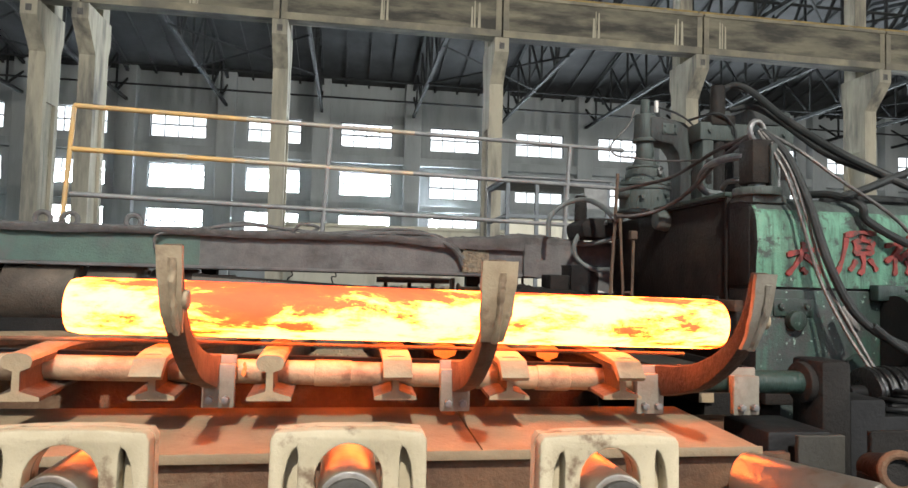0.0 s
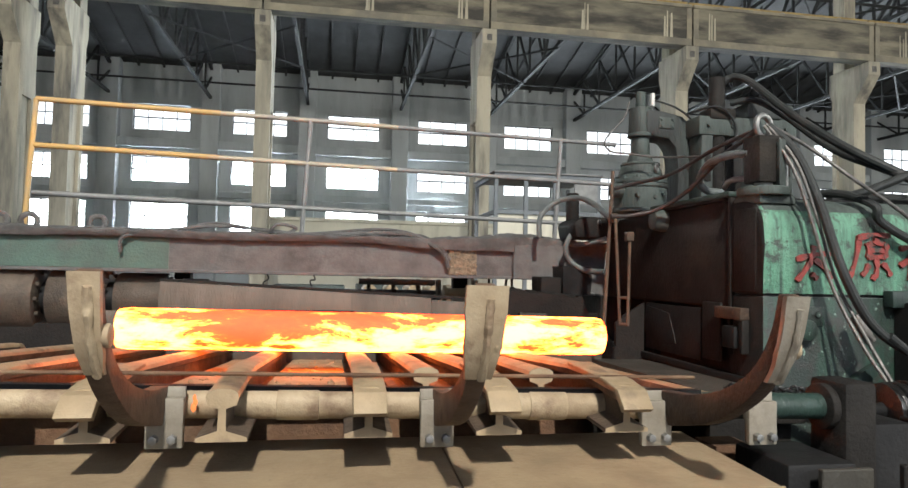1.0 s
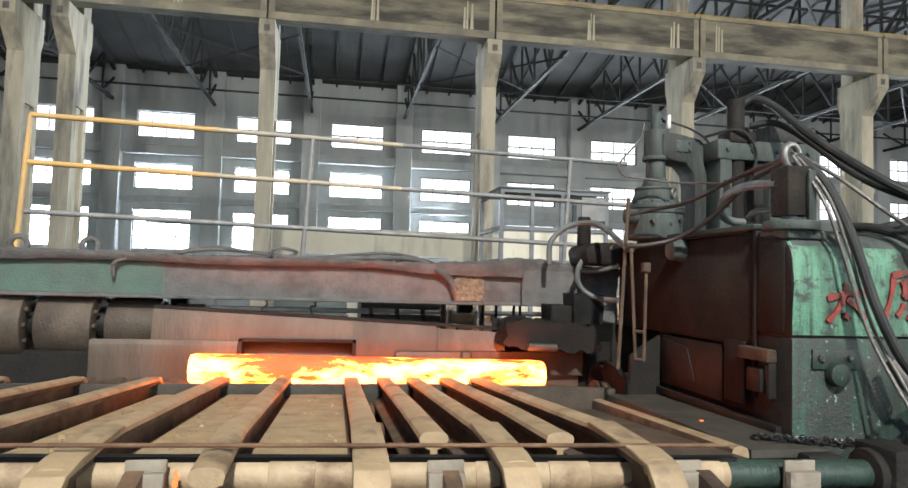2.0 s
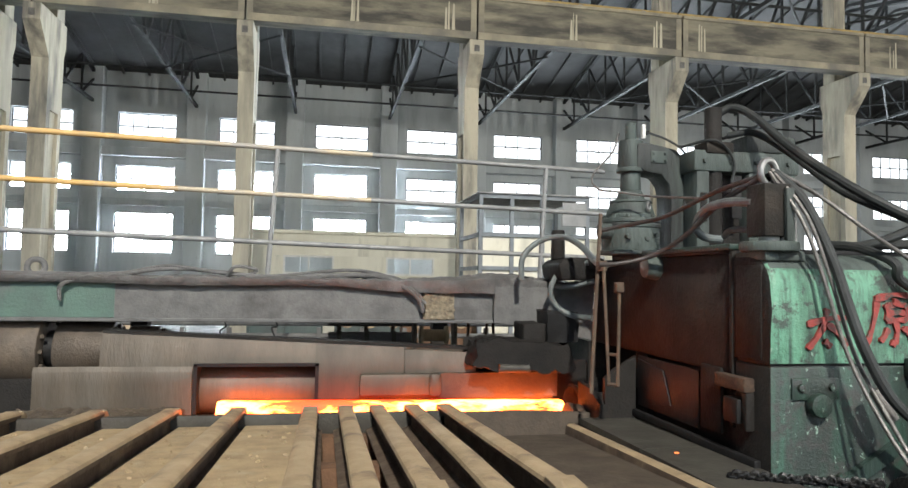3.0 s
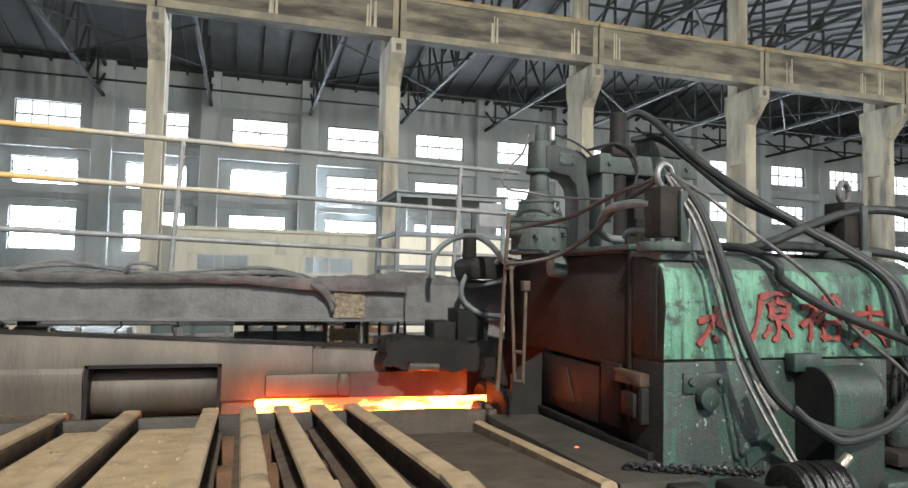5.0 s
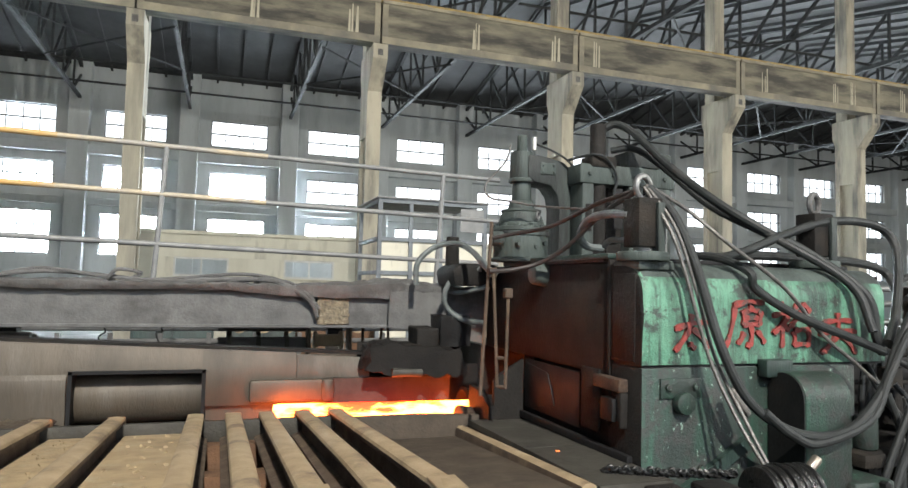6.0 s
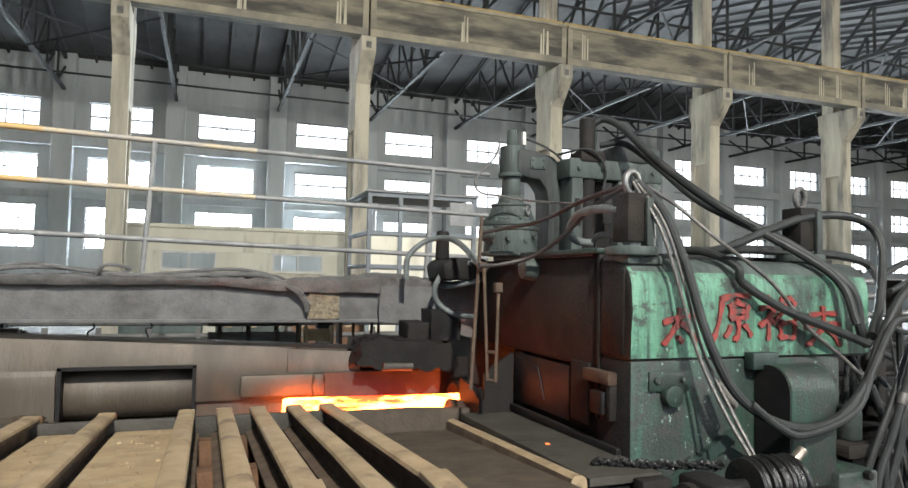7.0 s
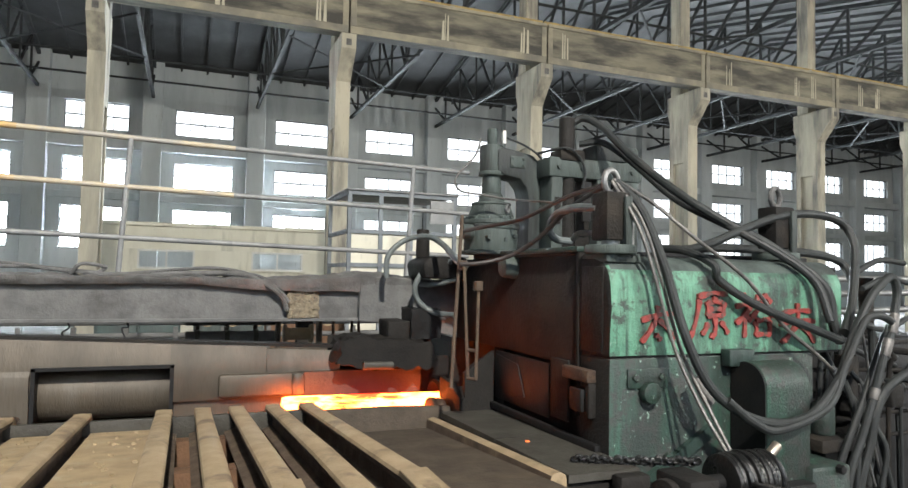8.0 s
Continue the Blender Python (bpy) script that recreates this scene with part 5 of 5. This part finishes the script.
for a, b, z0, z1 in ((-1.80, -1.76, 2.50, 2.66), (-1.475, -1.425, 2.55, 2.72), (-1.275, -1.225, 2.55, 2.72)):
    part("cover_plate", box(a, b, -13.957, -13.951, z0, z1, 0.002), "housing", fr)
for a in (-1.78, -1.62, -1.46, -1.36, -1.26):
    part("bolt", cyl((a, -13.975, 2.84), (a, -13.96, 2.84), 0.012, seg=6), "green_grey", fr)
part("window_plate", box(-1.62, -1.56, -13.975, -13.961, 2.52, 2.76, 0.003), "black", fr)


def lifting_block(x, y, z0, s, lab, ring_mat="steel"):
    t = thing("lifting_block", (x, y, z0), lab, "lifting block", "lifting blocks")
    part("pedestal", cyl((x, y, z0), (x, y, z0 + 0.04), 0.112 * s, seg=28, bev=0.008), "green_grey", t)
    part("block", box(x - 0.06 * s, x + 0.06 * s, y - 0.06 * s, y + 0.06 * s, z0 + 0.06, z0 + 0.27 * s, 0.008), "housing", t)
    part("strap", box(x + 0.02 * s, x + 0.055 * s, y - 0.085 * s, y - 0.062 * s, z0 + 0.04, z0 + 0.25 * s, 0.005), "green_grey", t)
    part("stem", cyl((x, y, z0 + 0.04), (x, y, z0 + 0.07), 0.04, seg=16), "steel", t)
    part("bolt", cyl((x + 0.085 * s, y - 0.03, z0 + 0.03), (x + 0.085 * s, y - 0.03, z0 + 0.14 * s), 0.016, seg=10), "steel", t)
    part("eye", ring((x, y, z0 + 0.32 * s), 0.05 * s, 0.014 * s, (0.35, -1, 0)), ring_mat, t, "steel ring")
    return t


lifting_block(-2.085, -14.93, 2.287, 1.0, "dark lifting block with a bright steel ring on the mill cap")
lifting_block(-1.035, -14.85, 2.287, 1.0, "dark lifting block with a sooty ring on the mill cap", "soot")
bl = part("cap_collar", box(-2.15, -1.97, -15.0, -14.80, 2.25, 2.29, 0.01), "green_grey", mill)

# ---- hoses and cables ----
HOSES = [
    (0.028, 'hose', [(-1.66, -13.90, 3.12), (-1.60, -13.95, 3.15), (-1.54, -14.05, 3.08), (-1.48, -14.30, 2.85), (-1.41, -14.60, 2.62), (-1.28, -14.80, 2.46), (-1.13, -14.90, 2.36), (-0.97, -15.00, 2.17), (-0.94, -15.10, 1.98), (-0.90, -15.10, 1.90)]),
    (0.024, 'hose', [(-1.60, -13.90, 3.00), (-1.50, -14.00, 3.00), (-1.44, -14.20, 2.86), (-1.36, -14.50, 2.61), (-1.26, -14.85, 2.42), (-1.05, -15.00, 2.21), (-1.02, -15.15, 2.00)]),
    (0.026, 'hose', [(-1.54, -14.70, 2.31), (-1.42, -14.80, 2.36), (-1.24, -14.85, 2.44), (-1.05, -14.90, 2.51), (-0.81, -14.90, 2.53), (-0.62, -14.90, 2.49), (-0.60, -14.95, 2.36), (-0.75, -15.05, 2.09), (-0.93, -15.15, 1.95)]),
    (0.024, 'hose', [(-1.72, -14.80, 2.33), (-1.67, -14.93, 2.31), (-1.63, -15.03, 2.25), (-1.60, -15.08, 2.18), (-1.41, -15.10, 2.07), (-1.11, -15.12, 1.97), (-0.95, -15.15, 1.91)]),
    (0.024, 'hose', [(-2.06, -14.93, 2.61), (-1.98, -15.00, 2.49), (-1.94, -15.10, 2.26), (-1.90, -15.20, 1.94), (-1.785, -15.24, 1.72), (-1.568, -15.27, 1.60), (-1.31, -15.27, 1.605), (-1.09, -15.24, 1.747), (-0.98, -15.22, 1.913), (-0.863, -15.22, 2.098), (-0.76, -15.22, 2.19), (-0.70, -15.22, 2.212), (-0.67, -15.22, 2.15), (-0.688, -15.22, 2.05), (-0.72, -15.23, 1.96)]),
    (0.022, 'hose', [(-1.743, -15.26, 1.693), (-1.62, -15.28, 1.60), (-1.492, -15.29, 1.564), (-1.19, -15.27, 1.64), (-1.043, -15.24, 1.813), (-0.929, -15.24, 1.993), (-0.87, -15.24, 2.03), (-0.80, -15.24, 2.03), (-0.737, -15.24, 2.005)]),
    (0.022, 'hose', [(-0.72, -15.23, 1.96), (-0.778, -15.24, 1.885), (-0.859, -15.24, 1.676), (-0.937, -15.24, 1.497), (-1.02, -15.24, 1.324), (-1.06, -15.24, 1.1)]),
    (0.024, 'hose', [(-0.30, -15.05, 1.80), (-0.425, -15.1, 1.747), (-0.586, -15.1, 1.662), (-0.662, -15.1, 1.545), (-0.692, -15.1, 1.422), (-0.762, -15.1, 1.235), (-0.80, -15.1, 1.0)]),
    (0.018, 'hose', [(-0.90, -15.12, 1.72), (-0.86, -15.14, 1.58), (-0.84, -15.14, 1.35), (-0.86, -15.14, 1.05)]),
    (0.016, 'hose', [(-0.62, -15.05, 1.50), (-0.56, -15.08, 1.36), (-0.60, -15.08, 1.15), (-0.58, -15.08, 0.95)]),
    (0.008, 'cable', [(-2.07, -14.93, 2.62), (-2.01, -15.05, 2.43), (-1.95, -15.10, 2.19), (-1.89, -15.15, 1.90), (-1.84, -15.25, 1.68), (-1.81, -15.35, 1.51)]),
    (0.008, 'cable', [(-2.08, -14.93, 2.61), (-2.03, -15.05, 2.41), (-1.98, -15.10, 2.19), (-1.92, -15.15, 1.90), (-1.87, -15.25, 1.67), (-1.83, -15.35, 1.51)]),
    (0.009, 'cable', [(-2.04, -14.93, 2.61), (-1.87, -14.95, 2.52), (-1.73, -15.05, 2.37), (-1.48, -15.10, 2.19), (-1.27, -15.10, 1.99), (-1.08, -15.12, 1.85), (-1.00, -15.15, 1.77)]),
    (0.03, 'hose', [(-1.48, -14.60, 2.33), (-1.13, -14.55, 2.36), (-0.70, -14.50, 2.36), (-0.34, -14.50, 2.35), (-0.12, -14.50, 2.30), (-0.15, -14.60, 2.18)]),
    (0.011, 'hose_red', [(-2.09, -14.90, 2.60), (-2.11, -14.60, 2.57), (-2.15, -14.20, 2.49), (-2.26, -14.00, 2.46), (-2.38, -13.90, 2.43)]),
    (0.012, 'hose_red', [(-2.10, -14.90, 2.59), (-2.09, -14.60, 2.52), (-2.15, -14.40, 2.38), (-2.24, -14.25, 2.29), (-2.38, -14.20, 2.25), (-2.50, -14.20, 2.24)]),
    (0.018, 'hose_grey', [(-2.66, -13.40, 2.16), (-2.65, -13.40, 2.30), (-2.54, -13.40, 2.40), (-2.43, -13.50, 2.42), (-2.40, -13.70, 2.36), (-2.43, -14.00, 2.26), (-2.44, -14.15, 2.24)]),
    (0.018, 'hose_grey', [(-2.28, -13.60, 1.94), (-2.36, -13.45, 1.95), (-2.45, -13.40, 2.02), (-2.47, -13.40, 2.12), (-2.39, -13.40, 2.23), (-2.27, -13.50, 2.27)]),
    (0.016, 'hose_grey', [(-2.43, -13.30, 2.13), (-2.37, -13.40, 2.12), (-2.23, -13.50, 2.16)]),
    (0.02, 'hose_grey', [(-2.13, -14.90, 2.49), (-2.12, -14.70, 2.51), (-2.10, -14.50, 2.50), (-2.09, -14.40, 2.43), (-2.05, -14.40, 2.38), (-1.96, -14.40, 2.37)]),
    (0.014, 'hose_grey', [(-2.11, -14.85, 2.38), (-2.10, -14.70, 2.39), (-2.07, -14.60, 2.37)]),
    (0.006, 'cable', [(-2.17, -13.70, 3.02), (-2.23, -13.75, 2.90), (-2.37, -13.80, 2.75), (-2.36, -13.85, 2.67), (-2.26, -13.90, 2.65), (-2.12, -14.00, 2.62), (-2.00, -14.30, 2.58)]),
    (0.008, 'hose', [(-2.03, -13.75, 3.03), (-1.93, -13.83, 2.97), (-1.83, -13.84, 2.90), (-1.775, -13.84, 2.78), (-1.79, -13.84, 2.66), (-1.83, -13.82, 2.60)]),
    (0.010, 'hose', [(-1.86, -13.83, 2.93), (-1.75, -13.98, 2.95), (-1.66, -13.985, 2.91), (-1.61, -13.985, 2.82), (-1.625, -13.975, 2.72)]),
    (0.02, 'hose', [(-0.52, -15.10, 2.02), (-0.69, -15.15, 1.88), (-0.88, -15.20, 1.64), (-1.00, -15.20, 1.42), (-1.07, -15.20, 1.26)]),
    (0.022, 'hose', [(-0.13, -14.90, 1.71), (-0.45, -15.00, 1.62), (-0.54, -15.00, 1.45), (-0.58, -15.00, 1.16)]),
    (0.022, 'hose', [(-0.78, -14.90, 1.85), (-0.78, -15.00, 1.69), (-0.62, -15.00, 1.51), (-0.50, -15.00, 1.15)]),
    (0.016, 'hose', [(-0.70, -15.00, 1.74), (-0.64, -15.05, 1.61), (-0.48, -15.05, 1.16)]),
    (0.022, 'hose', [(-0.13, -14.60, 2.25), (0.21, -14.50, 2.33), (0.57, -14.40, 2.32)]),
    (0.02, 'hose', [(0.05, -14.50, 2.15), (0.40, -14.40, 2.22), (0.76, -14.30, 2.19)]),
    (0.02, 'hose', [(-0.44, -14.80, 1.83), (0.06, -14.60, 1.73), (0.60, -14.40, 1.73)]),
    (0.02, 'hose', [(-0.13, -14.60, 1.94), (0.26, -14.50, 1.90), (0.60, -14.40, 1.96)]),
]
for r, m, pts in HOSES:
    # keep clear of the cap's front and top
    pts = [(x, -15.03 - r - 0.01 if -2.2 < x < -0.78 and -15.09 < y < -14.78 and z < 2.29 else y, max(z, 2.29 + r) if -2.1 < x < -0.8 and -15.0 < y < -14.3 and 2.2 < z < 2.4 else z) for x, y, z in pts]
    r *= 0.82 if m == "hose" else 1.0
    lab = {"hose": "black rubber hydraulic hose looping over the mill", "hose_red": "rust-red hose slung between ring and pipes", "hose_grey": "dusty grey hose curving over the mill", "cable": "thin steel cable running from the lifting ring"}[m]
    hose(pts, r, m, lab, "cable" if m == "cable" else "hose", "mill hoses and cables")
for p, q in (((-0.69, -15.222, 2.04), (-0.725, -15.232, 1.95)), ((-0.755, -15.238, 1.925), (-0.79, -15.24, 1.845)), ((-0.85, -15.24, 1.70), (-0.87, -15.24, 1.65)), ((-1.79, -15.13, 1.77), (-1.74, -15.16, 1.66))):
    solo("hose_coupling", cyl(p, q, 0.023, seg=12, bev=0.004), "cable", "crimped steel hose coupling", "coupling", "hose couplings")
solo("pipe", cyl((-2.47, -14.15, 2.5), (-2.515, -14.15, 1.60), 0.010, seg=10), "rail_side", "thin rusty grease pipe beside the mill", "pipe", "grease pipes")
for a, b in (((-2.474, -14.2, 2.23), (-2.442, -14.2, 1.65)), ((-2.412, -14.25, 2.141), (-2.419, -14.25, 1.655)), ((-2.45, -14.2, 1.80), (-2.415, -14.25, 1.80)), ((-2.445, -14.2, 1.655), (-2.415, -14.25, 1.655))):
    solo("pipe", cyl(a, b, 0.009, seg=10), "rail_side", "thin rusty grease pipe beside the mill", "pipe", "grease pipes")
for p in ((-2.47, -14.17, 2.235), (-2.415, -14.25, 2.13)):
    solo("pipe_fitting", box(p[0] - 0.02, p[0] + 0.02, p[1] - 0.02, p[1] + 0.02, p[2] - 0.025, p[2] + 0.025, 0.004, 1), "rail_side", "rusty pipe fitting on the grease pipe", "fitting", "pipe fittings")

# deck beside the guide bar, chain and sheave
dk = thing("mill_deck", (-2.3, -14.6, 0), "dark oily steel deck beside the mill", "deck")
for a, b in ((-15.25, -14.62), (-14.61, -13.9)):
    za, zb = 1.455 - 0.02 * (a + 15.2), 1.455 - 0.02 * (b + 15.2)
    part("plate", prism([(a, za), (b, zb), (b, zb - 0.03), (a, za - 0.03)], "x", -2.48, CX - 0.012), "deck_grey", dk)
part("skirt", box(-2.52, CX - 0.014, -15.23, -15.20, 0, 1.42), "housing", dk)
part("trim", box(-2.3, CX - 0.012, -15.32, -15.255, 1.36, 1.45, 0.01), "housing", dk)
sv = thing("sheave", (-1.80, -15.42, 1.30), "dark greasy rope sheave in front of the mill", "sheave")
for k in range(5):
    x = -1.93 + 0.045 * k
    part("disc", cyl((x, -15.42, 1.43), (x + 0.018, -15.42, 1.43), 0.11 - 0.004 * abs(k - 2), seg=32, bev=0.004), "grease", sv)
    part("rope_turn", ring((x + 0.0315, -15.42, 1.43), 0.094, 0.012, (1, 0.03 * (k - 2), 0.02), seg=32), "grease", sv)
part("axle", cyl((-2.0, -15.42, 1.43), (-1.66, -15.42, 1.43), 0.03, seg=18), "black", sv)
part("lever", cyl((-1.70, -15.36, 1.42), (-1.58, -15.36, 1.53), 0.02, seg=16, bev=0.004), "polished", sv, "bright steel lever")
part("bracket", box(-2.02, -1.62, -15.50, -15.34, 0, 1.36), "housing", sv)
ch = thing("chain", (-2.27, -15.15, 1.5), "black greasy chain lying on the deck edge", "chain")
cp = smooth_path([(-2.36, -15.08, 1.462), (-2.2, -15.17, 1.462), (-2.07, -15.25, 1.47), (-1.95, -15.33, 1.48)], 12)
for k, (a, b) in enumerate(zip(cp, cp[1:])):
    d = (b - a).normalized()
    for off in (-0.011, 0.011):
        part("link", ring((a + b) / 2 + Vector((0.6 * off, 0.8 * off, 0.004 * (k % 3))), 0.0125, 0.0050, d.cross(Vector((0, 0, 1))) if k % 2 else Vector((0, 0, 1)), seg=10), "grease", ch)
for p in ((-2.30, -15.05, 1.456), (-2.37, -14.72, 1.449)):
    solo("hot_flake", box(p[0] - 0.008, p[0] + 0.008, p[1] - 0.008, p[1] + 0.006, p[2] - 0.001, p[2] + 0.003), "hotdim", "tiny glowing flake of scale on the deck", "flake", "hot flakes")
# clutter at the far side of the mill
cl = thing("valve_stand", (-0.4, -14.6, 0), "dark valve stand with pipes and manifolds", "valve stand")
part("manifold", box(-0.70, -0.45, -15.0, -14.75, 1.40, 1.50, 0.01), "housing", cl)
part("valve", cyl((-0.60, -14.9, 1.50), (-0.60, -14.9, 1.70), 0.05, seg=18, bev=0.006), "housing", cl)
part("valve", cyl((-0.35, -14.7, 1.40), (-0.35, -14.7, 1.78), 0.06, seg=18, bev=0.006), "housing", cl)
part("post", box(-0.62, -0.52, -14.95, -14.85, 0, 1.40), "housing", cl)
part("tank", box(-0.45, 0.9, -14.5, -13.4, 0, 1.85, 0.02), "black", cl)
for z in (1.98, 2.10, 2.20):
    part("pipe", cyl((-0.3, -14.2, z), (1.2, -14.0, z + 0.02), 0.022, seg=12), "steel", cl)
part("motor", cyl((-0.96, -15.05, 1.46), (-0.96, -15.05, 1.61), 0.055, seg=24, bev=0.01), "green_low", cl)
part("motor_block", box(-1.09, -0.84, -15.16, -14.95, 1.40, 1.46, 0.008), "housing", cl)
part("motor_post", box(-1.0, -0.92, -15.1, -15.0, 0, 1.399), "housing", cl)
part("pipe", cyl((0.0, -14.3, 1.85), (0.0, -14.3, 2.28), 0.045, seg=16), "housing", cl)
part("pipe", cyl((0.35, -14.3, 1.85), (0.35, -14.3, 2.22), 0.045, seg=16), "housing", cl)

rk = thing("pipe_rack", (-0.3, -14.75, 0), "dark rack of greasy risers and thin pipes beyond the mill", "pipe rack")
rnd = random.Random(12)
for k in range(14):
    x = -0.72 + 0.075 * k + rnd.uniform(-0.02, 0.02)
    y = -14.86 + 0.22 * rnd.random()
    z = rnd.uniform(1.55, 2.0)
    r = rnd.choice((0.010, 0.014, 0.020))
    bend = rnd.uniform(-0.14, 0.14)
    part("riser", tube([(x, y, 0.0), (x, y, 0.9), (x + 0.2 * bend, y, z - 0.12), (x + bend, y - 0.03, z), (x + 1.8 * bend, y + 0.06, z + 0.02)], r, 8, 5), "hose" if k % 3 else "housing", rk)
for k in range(5):
    z = 1.32 + 0.13 * k
    part("crossbar", cyl((-0.80, -14.70, z), (0.42, -14.70, z + rnd.uniform(-0.05, 0.05)), 0.012, seg=8), "housing", rk)
for a, b in (((-0.88, -15.13, 1.68), (-0.60, -15.05, 1.18)), ((-0.80, -15.12, 1.70), (-0.52, -15.02, 1.22)), ((-0.74, -15.08, 2.02), (-0.48, -14.95, 1.62))):
    part("thin_pipe", cyl(a, b, 0.007, seg=8), "steel", rk)
for k in range(3):
    x = -0.50 + 0.26 * k
    part("valve_body", lumpy(box(x - 0.05, x + 0.05, -14.92, -14.82, 1.42 + 0.1 * k, 1.54 + 0.1 * k, 0.012), 0.006, 20, 1), "housing", rk)

# operator's cab behind the railing
cab = thing("control_cab", (-1.4, -9.0, 0), "small glazed operator's cab with a pale lower panel", "cab")
bm = bmesh.new()
for x, y in ((-1.95, -9.2), (-1.55, -9.2), (-1.15, -9.2), (-0.55, -9.2), (-1.95, -8.0), (-0.55, -8.0)):
    box(x - 0.025, x + 0.025, y - 0.025, y + 0.025, 0, 3.2, bm=bm)
for z in (2.30, 2.72, 3.2):
    box(-1.975, -0.525, -9.222, -9.178, z - 0.025, z + 0.025, bm=bm)
    box(-1.972, -1.928, -9.178, -8.0, z - 0.025, z + 0.025, bm=bm)
part("frame", bm, "sash", cab)
part("panel", box(-1.92, -0.56, -9.19, -9.17, 1.5, 2.72), "cream", cab)
part("panel", box(-0.9, -0.58, -9.25, -9.23, 2.85, 3.15), "rail_grey", cab)
part("roof", box(-2.0, -0.5, -9.25, -7.95, 3.225, 3.25, 0.01), "rail_grey", cab)

# ---- the hot billet ----
R, LEN = 0.08, 1.965
bm = bmesh.new()
seg, nx = 48, 60
rows = []
for i in range(nx + 1):
    x = -LEN / 2 + LEN * i / nx
    rr = R - (0.006 if i in (0, nx) else 0.0)
    rows.append([bm.verts.new((x + (0.004 * (1 if i == 0 else -1) if i in (0, nx) else 0), rr * math.cos(a), rr * math.sin(a))) for a in (2 * math.pi * k / seg for k in range(seg))])
for a, b in zip(rows, rows[1:]):
    for k in range(seg):
        bm.faces.new((a[k], a[(k + 1) % seg], b[(k + 1) % seg], b[k]))
bm.faces.new(rows[0])
bm.faces.new(rows[-1])
billet = new("billet", finish("billet", bm, "hot"))
tagged(billet, "glowing orange-hot round steel billet with bright patches", "billet")


def glide(keys, t):
    """Value at t between keys (seconds, value)."""
    for (a, u), (b, v) in zip(keys, keys[1:]):
        if t <= b:
            return u + (v - u) * (t - a) / (b - a)
    return keys[-1][1]


def motions():
    """The billet rolls down the skids into the trough and is fed into the mill; the arms sink."""
    ys = [(0, -15.859), (0.5, -15.39), (1.0, -14.878), (1.5, -14.245), (1.7, -14.009), (1.9, -13.80), (2.1, -13.56), (2.3, -13.485), (8, -13.485)]
    zs = [(0, 0.0), (1.85, 0.0), (2.1, -0.10), (2.3, -0.175), (8, -0.175)]
    xs = [(0, -4.795), (1.0, -4.795), (1.7, -4.775), (2.3, -4.70), (2.8, -4.463), (3.5, -4.20), (4.5, -3.78), (5.8, -3.51), (6.5, -3.45), (7, -3.39), (8, -3.28)]
    rows, spin = [], 0.0
    last = ys[0][1]
    for k in range(81):
        t = k / 10
        y = glide(ys, t)
        spin -= math.degrees(min(abs(y - last) / R, 1.3)) if t < 2.4 else 37.0
        last = y
        z = min(top_z(y), 1.53 if t > 1.7 else 9) + R + glide(zs, t) if t <= 2.3 else 1.385
        rows.append((t, pose(glide(xs, t) + LEN / 2, y, z, 0, 0.7, 0) @ pose(0, 0, 0, spin, 0, 0)))
    walk(billet, rows)
    for ob, x, z in ARMS:
        walk(ob, [(t, pose(x, -15.80, z, a, 0, 0)) for t, a in ((0, 0), (0.5, 0), (1.0, 0), (1.45, 0), (1.7, 7), (2.2, 26), (2.6, 30), (8, 30))])


motions()
